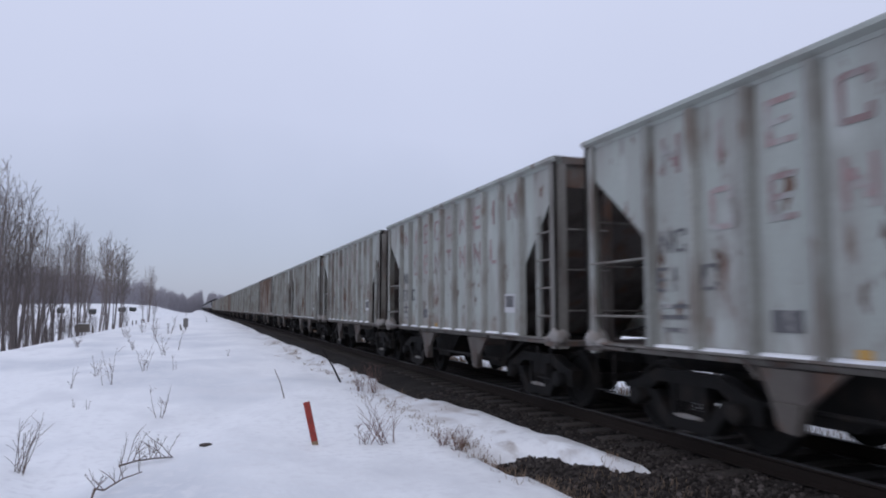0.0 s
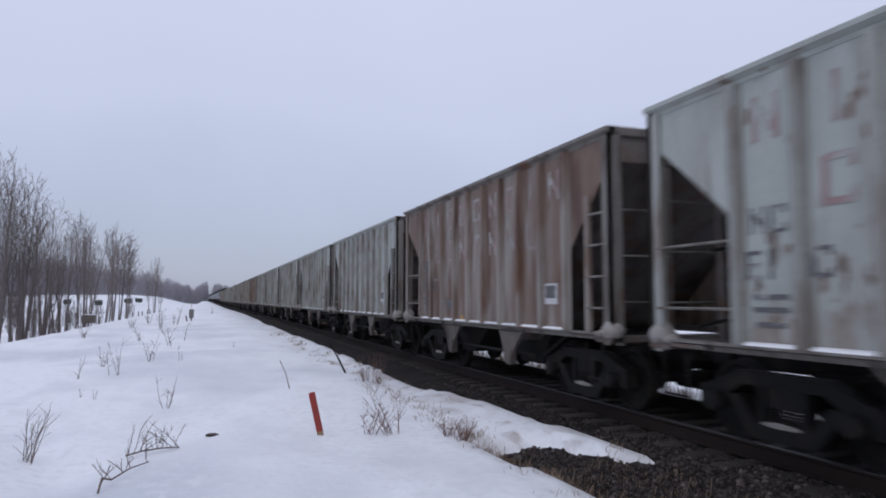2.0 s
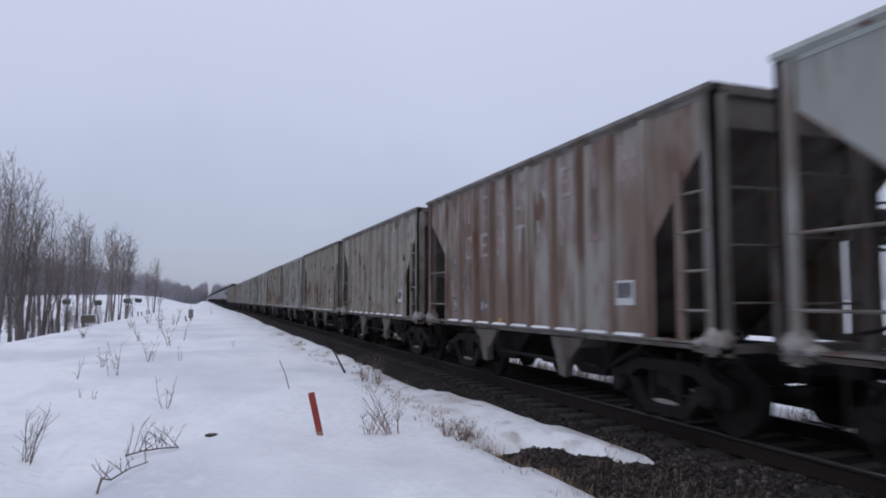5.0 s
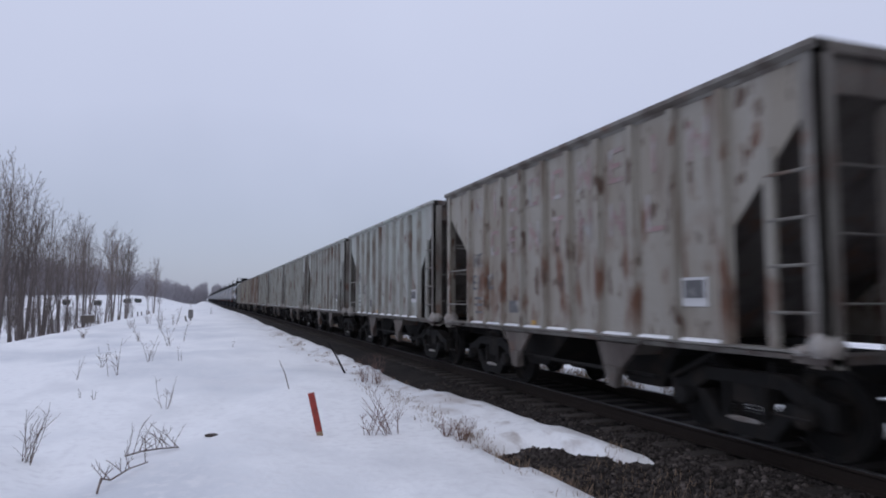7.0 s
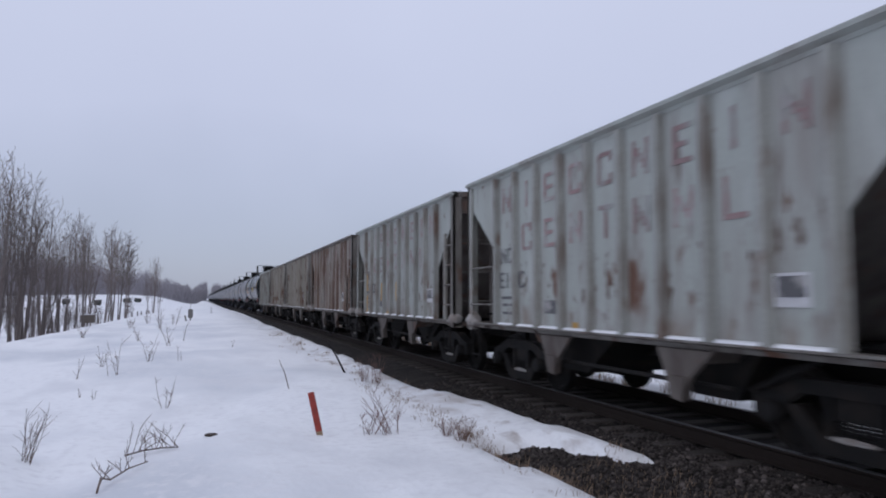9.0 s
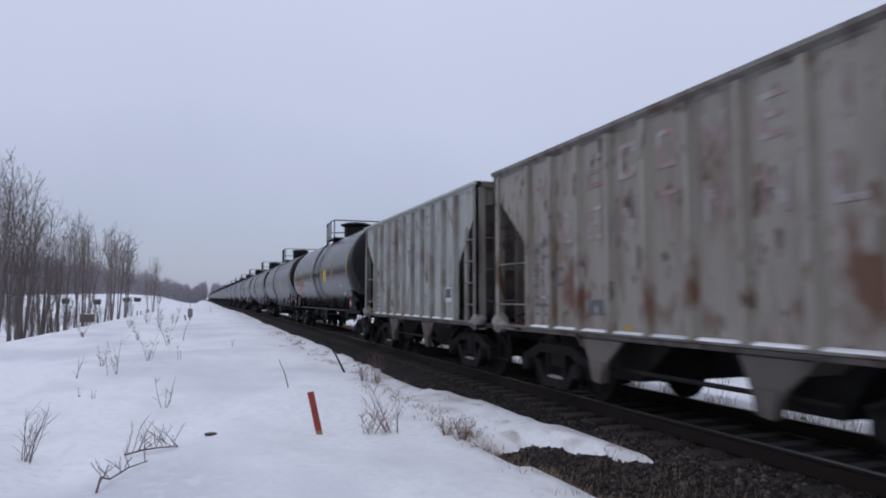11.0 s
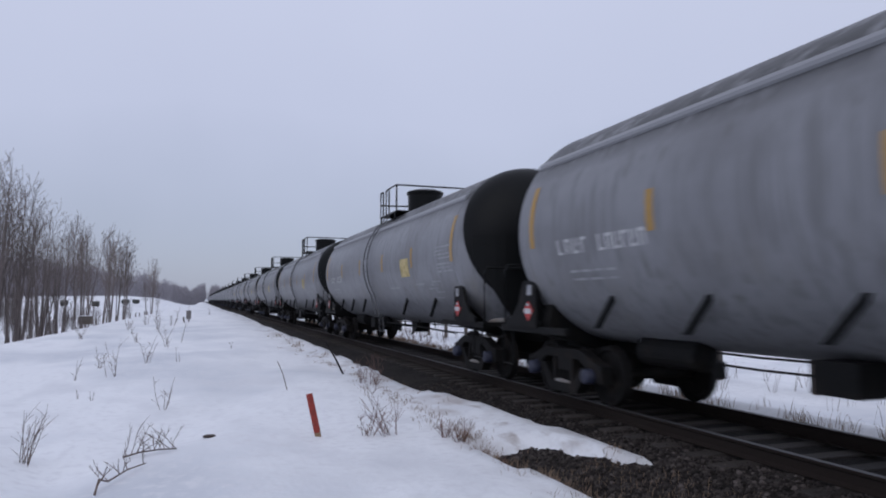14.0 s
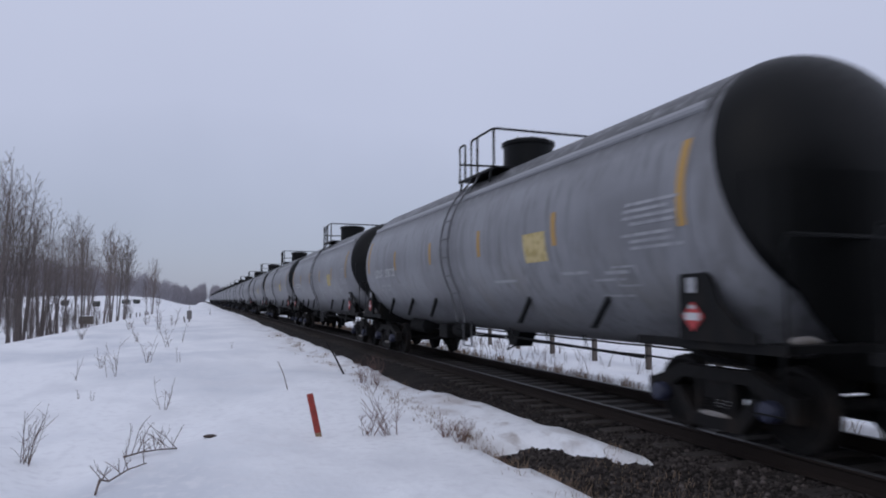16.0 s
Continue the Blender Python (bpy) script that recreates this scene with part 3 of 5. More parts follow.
        lathe(bm, [(-0.14, 0.04), (-0.10, 0.13), (0.0, 0.16), (0.08, 0.11), (0.17, 0.02)], 2, 9, (-1.42, s * (a - 0.10), 1.15))
        lathe(bm, [(-0.06, 0.02), (-0.05, 0.10), (0.0, 0.12), (0.05, 0.02)], 2, 8, (-1.44, s * (a - 0.30), 1.10))
        part("snow_clump", bm, DIRTYSNOW, car, "dirty clump of snow on the end sill", smooth=True)
        bm = bmesh.new()
        tube(bm, [(-1.50, s * (a - 0.22), 0.96), (-1.50, s * (a - 0.22), 0.50), (-1.50, s * (a - 0.62), 0.50), (-1.50, s * (a - 0.62), 0.96)], 0.018, 6)
        part("step_stirrup", bm, DARKSTEEL, car)
        add_coupler(car, s * 5.10, s)
    # brake gear on the far end
    bm = bmesh.new()
    lathe(bm, [(-0.45, 0.1), (-0.42, 0.18), (0.42, 0.18), (0.45, 0.1)], 0, 16, (-0.55, b + 0.45, 1.40))
    lathe(bm, [(-0.18, 0.1), (-0.16, 0.15), (0.16, 0.15), (0.18, 0.1)], 1, 14, (-1.05, b + 0.35, 1.78))
    part("brake_reservoir", bm, DARKSTEEL, car)
    bm = bmesh.new()
    for z, y in ((1.25, b + 0.75), (2.05, b + 0.5)):
        tube(bm, [(-1.35, y, z), (-0.9, y - 0.2, z + 0.1), (0.6, y - 0.2, z + 0.1)], 0.02, 6)
    part("brake_pipe", bm, DARKSTEEL, car)
    bm = bmesh.new()
    tube(bm, [(0.75 + 0.27 * math.cos(i * math.pi / 9), -a - 0.10, 2.35 + 0.27 * math.sin(i * math.pi / 9)) for i in range(19)], 0.018, 6)
    for i in range(3):
        an = i * math.pi / 3
        tube(bm, [(0.75 - 0.27 * math.cos(an), -a - 0.10, 2.35 - 0.27 * math.sin(an)), (0.75 + 0.27 * math.cos(an), -a - 0.10, 2.35 + 0.27 * math.sin(an))], 0.012, 5)
    box(bm, 0.60, 0.90, -a - 0.09, -a + 0.02, 2.15, 2.55)
    part("brake_wheel", bm, INNER, car)
    # under-frame, outlet bays and chutes
    bm = bmesh.new()
    box(bm, -0.20, 0.20, -a + 0.05, a - 0.05, 0.72, 1.02)
    part("centre_sill", bm, DARKSTEEL, car)
    bm = bmesh.new()
    prism(bm, [(-2.35, 1.06), (2.35, 1.06), (2.1, 0.86), (1.85, 0.45), (1.15, 0.45), (0.45, 0.98), (-0.45, 0.98), (-1.15, 0.45), (-1.85, 0.45), (-2.1, 0.86)], 0, -1.0, 1.0)
    part("outlet_bay", bm, DARKSTEEL, car)
    bm = bmesh.new()
    prism(bm, [(-0.56, 1.0), (0.36, 1.0), (0.26, 0.66), (0.24, 0.46), (0.02, 0.44), (-0.16, 0.70)], 0, -0.03, 0.03)
    prism(bm, [(-0.10, 0.70), (0.22, 0.70), (0.18, 0.44), (0.0, 0.42)], 0, -0.06, 0.06)
    chute = part("chute_plate", bm, INNER, car, "rust-streaked outlet chute plate")
    chute.matrix_basis = pose(-1.30, 1.45, 0, 0, -7, 0)
    again(chute, pose(-1.30, -1.45, 0, 0, -7, 0))
    again(chute, pose(1.30, 1.45, 0, 0, 7, 0))
    again(chute, pose(1.30, -1.45, 0, 0, 7, 0))
    bm = bmesh.new()
    tube(bm, [(-1.18, -2.0, 0.60), (-1.18, 2.0, 0.60)], 0.03, 6)
    tube(bm, [(-1.25, -3.1, 0.98), (-1.15, -2.2, 0.62)], 0.025, 6)
    part("door_rod", bm, DARKSTEEL, car)
    add_truck(car, -3.28, DARKSTEEL)
    add_truck(car, 3.28, DARKSTEEL)
    # painted marks on the near side; far end is +y
    mids = [FAR_EDGE - PANEL * (i + 0.5) for i in range(9)]
    if red:
        for y, kind in zip(mids, ROW1):
            painted(car, kind, red, y, 3.25)
        for y, kind in zip(mids[1:], ROW2):
            painted(car, kind, red, y, 2.55)
    painted(car, "gate", FADEDBLACK, 3.10, 2.28, 0.58)
    painted(car, "hook", FADEDBLACK, 2.85, 2.28, 0.58)
    for i, kind in enumerate(("comb", "post", "gate", "hook")):
        painted(car, kind, FADEDBLACK, 3.16 - 0.21 * i - (0.14 if i > 1 else 0), 1.86, 0.62)
    for z, w in ((1.56, 0.42), (1.44, 0.42), (1.30, 0.34)):
        bar(car, "stencil_line", FADEDBLACK, 2.97, z, w, 0.045)
    bar(car, "stencil_line", FADEDBLACK, 1.44, 1.42, 0.34, 0.20)
    bar(car, "tag_plate", WHITEMARK, -3.05, 1.62, 0.40, 0.31, label="white-bordered data tag")
    bar(car, "tag_panel", FADEDBLACK, -3.05, 1.65, 0.31, 0.19, -1.472)
    if strips:
        for y, z in ((3.22, 2.05), (3.22, 1.40), (1.44, 1.75), (-0.15, 1.75), (-3.40, 1.75)):
            bar(car, "reflective_strip", YELLOW, y, z, 0.10, 0.52 if y > -3 else 1.1, -1.470, "yellow reflective strip")
    if dots:
        bar(car, "yellow_dot", YELLOW, 0.7, 1.16, 0.14, 0.10, -1.47)
    return car


def shield_mesh(s, L):
    """A plate bent round the lower half of a tank's end: flat top, sides that narrow downward."""
    bm = bmesh.new()
    rows = []
    for i in range(17):
        x = 1.46 * (i / 8 - 1)
        y = L + 0.10 + 0.90 * math.sqrt(1 - (x / 1.67) ** 2)
        low = 1.14 + max(0.0, abs(x) - 0.78) * 1.16 / 0.68
        rows.append([bm.verts.new((x, s * yy, z)) for yy, z in ((y, low), (y, 2.80), (y - 0.025, 2.80), (y - 0.025, low))])
    for a, b in zip(rows, rows[1:]):
        for k in range(4):
            bm.faces.new((a[k], a[(k + 1) % 4], b[(k + 1) % 4], b[k]))
    bm.faces.new(rows[0])
    bm.faces.new(rows[-1])
    bmesh.ops.recalc_face_normals(bm, faces=bm.faces)
    return bm


def tank_car(barrel_mat, end_mat, dome_mat, mark_mat, black=False, close=True):
    L0, L1 = (-7.35, 7.02) if black else (-7.38, 7.10)
    car = empty("tank_car", category="railway car", group="cars of the train")
    R, ZC, CROWN = 1.70, 2.585, 4.22
    bm = bmesh.new()
    lathe(bm, [(y, R) for y in (L0, L0 + 0.05, -4.0, 0.0, 4.0, L1 - 0.05, L1)], 1, 96, (0, 0, ZC))
    part("barrel", bm, barrel_mat, car, smooth=True)
    for sx in () if black else (-1, 1):
        bm = bmesh.new()
        prism(bm, [(sx * (R + o) * math.cos(radians(38 + d)), ZC + (R + o) * math.sin(radians(38 + d))) for d, o in ((-2.6, -0.01), (-2.2, 0.030), (-1.0, 0.052), (1.0, 0.052), (2.6, 0.028), (3.4, -0.01))], 1, L0 + 0.02, L1 - 0.02)
        part("jacket_seam", bm, TANKSEAM, car, "raised overlap seam of the jacket")
    for s, L in ((-1, -L0), (1, L1)):
        bm = bmesh.new()
        dome = [(s * (L + 0.90 * math.sin(i * math.pi / 64)), max(0.02, (R - 0.002) * math.cos(i * math.pi / 64) ** 0.9)) for i in range(33)]
        lathe(bm, dome, 1, 120, (0, 0, ZC))
        head = part("tank_head", bm, barrel_mat, car, smooth=True)
        # black paint over the end, its edge leaning inward towards the bottom
        bm = bmesh.new()
        lathe(bm, [(y + s * 0.005, r * 1.003) for y, r in dome], 1, 96, (0, 0, ZC))
        bmesh.ops.bisect_plane(bm, geom=bm.verts[:] + bm.edges[:] + bm.faces[:], plane_co=(0, s * (L + 0.03), 4.1), plane_no=(0, s, 0.231), clear_inner=True)
        part("black_end_paint", bm, end_mat, head, "black painted tank end", smooth=True)
        # flat-topped shield over the lower half of the end, narrowing downward
        part("head_shield", shield_mesh(s, L), TANKBLACK, car, "bent black steel head shield")
        if s < 0 and close:
            for w, z, y in ((0.9, 3.38, -0.69), (0.6, 3.20, -0.77)):
                bm = bmesh.new()
                box(bm, -0.05, w - 0.05, -L + y - 0.03, -L + y + 0.06, z, z + 0.09)
                part("stencil_line", bm, WHITEMARK if not black else YELLOW, head)
            for i in range(3):
                bm = bmesh.new()
                box(bm, 0.10, 0.55, -L - 1.008, -L - 0.96, 2.0 + 0.13 * i, 2.07 + 0.13 * i)
                part("stencil_line", bm, WHITEMARK if not black else YELLOW, head)
    # top platform, railing and valve housing
    deck_z = CROWN - 0.10
    dy = -0.5 if black else 0.0
    bm = bmesh.new()
    box(bm, -1.10, 1.10, -1.15, 0.75, deck_z, deck_z + 0.035)
    tube(bm, [(-1.1, -1.15, deck_z), (-1.1, 0.75, deck_z)], 0.03, 6)
    tube(bm, [(1.1, -1.15, deck_z), (1.1, 0.75, deck_z)], 0.03, 6)
    for y in (-1.0, 0.6):
        tube(bm, [(-1.1, y, deck_z), (-1.15, y, deck_z - 0.42)], 0.025, 6)
        tube(bm, [(1.1, y, deck_z), (1.15, y, deck_z - 0.42)], 0.025, 6)
    deck = part("platform", bm, end_mat, car, "black steel walkway grating")
    deck.location.y = dy
    top = deck_z + 0.78
    for pts in ([(-1.1, 0.72, deck_z), (-1.1, 0.72, top - 0.05), (-1.1, 0.68, top), (-1.1, 0.44, top), (-1.1, 0.40, top - 0.05), (-1.1, 0.40, deck_z)],
                [(-1.1, 0.05, deck_z), (-1.1, 0.05, top - 0.06), (-1.1, 0.0, top), (-1.1, -0.30, top), (-1.1, -1.05, top), (-1.05, -1.12, top), (1.05, -1.12, top), (1.1, -1.05, top), (1.1, 0.72, top), (1.1, 0.72, deck_z)],
                [(-1.1, -0.28, deck_z), (-1.1, -0.28, top)],
                [(-1.1, 0.72, deck_z + 0.4), (-0.2, 0.72, deck_z + 0.42), (1.1, 0.72, deck_z + 0.4)],
                [(1.1, -1.12, deck_z), (1.1, -1.12, top)],
                [(-1.1, -1.12, deck_z), (-1.1, -1.12, top)]):
        bm = bmesh.new()
        tube(bm, pts, 0.024, 7)
        part("railing", bm, end_mat, deck, smooth=True)
    bm = bmesh.new()
    lathe(bm, [(CROWN - 0.15, 0.52), (CROWN + 0.52, 0.52), (CROWN + 0.53, 0.56), (CROWN + 0.60, 0.56), (CROWN + 0.66, 0.40), (CROWN + 0.68, 0.05)], 2, 28, (0, -0.42, 0))
    for i in range(10):
        lathe(bm, [(CROWN + 0.56, 0.03), (CROWN + 0.645, 0.03)], 2, 6, (0.47 * math.cos(i * 0.628), -0.42 + 0.47 * math.sin(i * 0.628), 0))
    if black:
        lathe(bm, [(CROWN + 0.44, 0.50), (CROWN + 0.54, 0.70), (CROWN + 0.58, 0.70), (CROWN + 0.62, 0.45)], 2, 28, (0, -0.42, 0))
    dome = part("valve_housing", bm, dome_mat, car, "black bolted valve housing")
    dome.location.y = dy
    bm = bmesh.new()
    lathe(bm, [(CROWN - 0.1, 0.10), (CROWN + 0.28, 0.10), (CROWN + 0.32, 0.14), (CROWN + 0.38, 0.12)], 2, 12, (0.45, 0.40, 0))
    part("safety_valve", bm, dome_mat, car)

    def on_barrel(angle, off=0.0):
        a = radians(angle)
        return (-(R + off) * math.cos(a), ZC + (R + off) * math.sin(a))
    # ladders bent round the barrel, one on each side
    for sx in (1, -1):
        bm = bmesh.new()
        for y in (-0.40 + dy, 0.04 + dy):
            pts = [(sx * on_barrel(a, 0.10)[0], y, on_barrel(a, 0.10)[1]) for a in range(48, -33, -6)]
            pts = [(sx * -1.1, y, deck_z)] + pts + [(sx * -1.42, y, 1.10)]
            tube(bm, pts, 0.020, 6)
        lad = part("side_ladder", bm, end_mat if black else LADDERGREY, car, smooth=True)
        for a in range(42, -36, -12) if close else ():
            x, z = on_barrel(a, 0.10)
            bm = bmesh.new()
            tube(bm, [(sx * x, -0.40 + dy, z), (sx * x, 0.04 + dy, z)], 0.016, 6)
            part("rung", bm, end_mat if black else LADDERGREY, lad)
    # stays under the barrel, outlet, low side rail
    stay = None
    for sx in (-1, 1):
        for y in (5.3, 3.5, 1.7, -3.0, -5.28):
            if stay is None:
                bm = bmesh.new()
                prism(bm, [(0.20, 1.16), (0.29, 1.16), (-0.12, 1.60), (-0.21, 1.60)], 0, -0.03, 0.03)
                stay = part("stay", bm, end_mat, car, "short slanting black stay")
                stay.location = (-1.36, y, 0)
            else:
                again(stay, pose(sx * 1.36, y, 0))
    bm = bmesh.new()
    prism(bm, [(-0.85, 1.02), (0.85, 1.02), (0.30, 0.86), (0.16, 0.60), (-0.14, 0.58), (-0.32, 0.86)], 0, -0.20, 0.20)
    out = part("bottom_outlet", bm, end_mat, car)
    bm = bmesh.new()
    tube(bm, [(-0.3, 0.2, 0.75), (-0.9, 0.25, 0.80), (-1.25, 0.5, 0.95)], 0.022, 6)
    tube(bm, [(-0.2, -0.2, 0.62), (-0.3, 0.05, 0.50), (-0.15, 0.25, 0.62)], 0.016, 6)
    part("outlet_handle", bm, end_mat, out)
    for sx in (-1, 1) if black else ():
        bm = bmesh.new()
        tube(bm, [(sx * 1.42, -6.0, 1.10), (sx * 1.42, 6.0, 1.10)], 0.020 if not black else 0.028, 6)
        part("side_rail", bm, end_mat, car)
    bm = bmesh.new()
    lathe(bm, [(1.0, 0.06), (1.05, 0.16), (1.75, 0.16), (1.8, 0.06)], 1, 14, (-0.75, 0, 0.86))
    box(bm, -0.95, -0.45, 2.0, 2.5, 0.66, 0.98)
    part("brake_cylinder", bm, UNDERBLACK, car)
    bm = bmesh.new()
    tube(bm, [(-0.95, -5.6, 0.80), (-0.95, -2.0, 0.86), (-0.80, 0.9, 0.84)], 0.022, 6)
    for y in (-4.2, -3.0, -1.6):
        tube(bm, [(-0.95, y, 0.82), (-0.95, y + 0.1, 1.02)], 0.016, 5)
    part("brake_rod", bm, UNDERBLACK, car)
    bm = bmesh.new()
    tube(bm, [(-1.30, 0.04 + dy, 1.12), (-1.28, 0.04 + dy, 0.62), (-1.28, -0.40 + dy, 0.62), (-1.30, -0.40 + dy, 1.12)], 0.018, 6)
    part("ladder_step", bm, LADDERGREY, car)
    # ends: stub sill, bolster, platform, rails, placard, steps
    for s in (-1, 1):
        bm = bmesh.new()
        box(bm, -0.22, 0.22, min(s * 5.6, s * 8.35), max(s * 5.6, s * 8.35), 0.74, 1.08)
        part("stub_sill", bm, UNDERBLACK, car)
        bm = bmesh.new()
        prism(bm, [(-1.36, 1.22), (-1.25, 1.60), (-0.9, 1.32), (0, 1.10), (0.9, 1.32), (1.25, 1.60), (1.36, 1.22), (1.36, 1.0), (0.3, 0.76), (-0.3, 0.76), (-1.36, 1.0)], 1, s * 7.0 - 0.14, s * 7.0 + 0.14)
        part("saddle", bm, UNDERBLACK, car)
        for sx in (-1, 1):
            bm = bmesh.new()
            prism(bm, [(s * 7.02, 1.12), (s * 7.02, 1.78), (s * 7.07, 1.85), (s * 7.44, 1.85), (s * 7.50, 1.78), (s * 7.62, 1.52), (s * 7.86, 1.30), (s * 8.10, 1.22), (s * 8.10, 1.12)], 0, sx * 1.50 - 0.02, sx * 1.50 + 0.02)
            part("side_bracket", bm, UNDERBLACK, car)
        bm = bmesh.new()
        box(bm, -1.45, 1.45, min(s * 8.05, s * 8.42), max(s * 8.05, s * 8.42), 1.05, 1.13)
        box(bm, -1.48, -1.40, min(s * 6.2, s * 8.42), max(s * 6.2, s * 8.42), 1.03, 1.13)
        box(bm, 1.40, 1.48, min(s * 6.2, s * 8.42), max(s * 6.2, s * 8.42), 1.03, 1.13)
        part("end_platform", bm, UNDERBLACK, car)
        if close:
            for px, pw in ((-1.05, 0.22), (-0.35, 0.16), (0.6, 0.25)):
                bm = bmesh.new()
                lathe(bm, [(-pw, 0.01), (-0.6 * pw, 0.05), (0.3 * pw, 0.06), (pw, 0.01)], 0, 8, (px, s * 8.22, 1.145))
                part("crusted_snow", bm, DIRTYSNOW, car, "dirty crusted snow on the end platform", smooth=True)
        bm = bmesh.new()
        tube(bm, [(-1.42, s * 8.36, 1.10), (-1.42, s * 8.36, 2.05), (-1.36, s * 8.36, 2.15), (1.36, s * 8.36, 2.15), (1.42, s * 8.36, 2.05), (1.42, s * 8.36, 1.10)], 0.022, 7)
        part("end_rail", bm, end_mat, car, smooth=True)
        for sx in (-1, 1):
            bm = bmesh.new()
            tube(bm, [(sx * 1.46, s * 8.34, 1.06), (sx * 1.46, s * 8.34, 0.48), (sx * 1.46, s * 7.96, 0.48), (sx * 1.46, s * 7.96, 1.06)], 0.018, 6)
            part("step_stirrup", bm, end_mat, car)
            bm = bmesh.new()
            tube(bm, [(sx * 1.46, s * 7.30, 1.10), (sx * 1.46, s * 7.30, 1.72), (sx * 1.46, s * 7.05, 1.72), (sx * 1.46, s * 7.05, 1.10)], 0.020, 6)
            part("grab_iron", bm, end_mat, car)
            bm = bmesh.new()
            if not close:
                continue
            bm = bmesh.new()
            v = [(-0.155, 0), (0, 0.155), (0.155, 0), (0, -0.155)]
            prism(bm, [(s * 7.25 + p, 1.37 + q) for p, q in v], 0, sx * 1.535 - 0.008, sx * 1.535 + 0.008)
            plac = part("placard", bm, REDMARK, car, "red and white diamond placard")
            bm = bmesh.new()
            box(bm, sx * 1.547 - 0.004, sx * 1.547 + 0.004, s * 7.25 - 0.11, s * 7.25 + 0.11, 1.33, 1.41)
            box(bm, sx * 1.547 - 0.004, sx * 1.547 + 0.004, s * 7.25 - 0.04, s * 7.25 + 0.04, 1.45, 1.49)
            part("white_panel", bm, WHITEMARK, plac)
            bm = bmesh.new()
            box(bm, sx * 1.53 - 0.006, sx * 1.53 + 0.006, s * 7.22 - 0.07, s * 7.22 + 0.07, 1.62, 1.78)
            part("label_plate", bm, FAINTMARK, car, "small pale label plate")
        add_coupler(car, s * 8.74, s)
        add_truck(car, s * 7.0, BLUEMARK)
    bm = bmesh.new()
    tube(bm, [(0.8 + 0.27 * math.cos(i * math.pi / 9), -8.40, 1.75 + 0.27 * math.sin(i * math.pi / 9)) for i in range(19)], 0.018, 6)
    box(bm, 0.66, 0.94, -8.36, -8.24, 1.13, 1.95)
    part("brake_wheel", bm, end_mat, car)
    bm = bmesh.new()
    lathe(bm, [(-0.6, 0.1), (-0.56, 0.2), (0.56, 0.2), (0.6, 0.1)], 1, 16, (-0.6, 4.9, 0.86))
    part("air_reservoir", bm, UNDERBLACK, car)

    # marks wrapped on the near side of the barrel
    def decal(name, mat, y, w, a0, a1, label=""):
        bm = bmesh.new()
        n = max(1, int(abs(a1 - a0) / 4))
        pv = None
        for i in range(n + 1):
            x, z = on_barrel(a0 + (a1 - a0) * i / n, 0.006)
            v = (bm.verts.new((x, y - w / 2, z)), bm.verts.new((x, y + w / 2, z)))
            if pv:
                bm.faces.new((pv[0], pv[1], v[1], v[0]))
            pv = v
        return part(name, bm, mat, car, label)
    if not close:
        return car
    for y in (-7.30, -4.55, -1.75, 1.04, 3.9, 6.78) if not black else (6.65, 3.97, 1.03, -1.81, -4.36, -7.2):
        big = abs(y) > 6 or black and y in (1.03, -4.36)
        decal("reflective_strip", YELLOW, y, 0.13, -9, 23 if big else 7, "yellow reflective strip")
    if black:
        decal("yellow_placard", BRIGHTYELLOW, -2.73, 0.78, -12, 3, "bright yellow notice panel")
    else:
        decal("yellow_placard", PALEYELLOW, -3.93, 0.72, -16, -1, "faded yellow notice panel")
    if black:
        for i in range(4):
            decal("painted_block", AMBER, 6.0 - 0.24 * i + 0.06, 0.06, -15, -6)
            decal("painted_block", AMBER, 6.0 - 0.24 * i - 0.05, 0.09, -15 if i % 2 else -8.5, -6 if i % 3 else -11)
        for i in range(6):
            decal("painted_block", AMBER, 4.88 - 0.19 * i + 0.04, 0.05, -17, -5)
            decal("painted_block", AMBER, 4.88 - 0.19 * i - 0.04, 0.06, -17 if i % 2 else -9, -5)
        for a, w, y in ((-21, 0.98, 5.42), (-28, 1.5, 5.05), (-34, 1.5, 5.02), (-16, 0.45, 3.4), (-11, 0.45, 3.4)):
            decal("stencil_line", AMBER, y, w, a, a + 2.4)
        for y, w, a0, a1 in ((-5.85, 0.55, -32, -30), (-5.85, 0.55, -21, -19), (-6.09, 0.07, -32, -19), (-5.61, 0.07, -32, -19)):
            decal("stencil_line", WHITEMARK, y, w, a0, a1)
    else:
        # two groups of thin pale strokes where the car's reporting marks stand
        for y0, n, dy_ in ((6.02, 4, 0.21), (4.98, 6, 0.17)):
            for i in range(n):
                y1 = y0 - dy_ * i
                decal("painted_block", WHITEMARK, y1, 0.035, -14, -7)
                decal("painted_block", WHITEMARK, y1 - 0.06, 0.09, -8.3 if i % 2 else -14, -7 if i % 2 else -12.8)
                if i % 3:
                    decal("painted_block", WHITEMARK, y1 - 0.10, 0.03, -14 if i % 2 else -11, -7)
        decal("stencil_line", FAINTMARK, 5.3, 1.1, -23, -21.8)
        decal("stencil_line", FAINTMARK, 5.3, 1.1, -27, -25.8)
        for i in range(7):
            decal("stencil_line", mark_mat, -6.80 + 0.06 * (i % 3), 0.95 - 0.14 * (i % 2), -15.5 + 2.6 * i + (1.6 if i > 2 else 0), -14.2 + 2.6 * i + (1.6 if i > 2 else 0))
        for y, w, a0, a1 in ((-6.07, 0.50, -31, -30), (-6.07, 0.50, -22.4, -21.4), (-6.31, 0.03, -31, -21.4), (-5.83, 0.03, -31, -21.4)):
            decal("stencil_line", mark_mat, y, w, a0, a1)
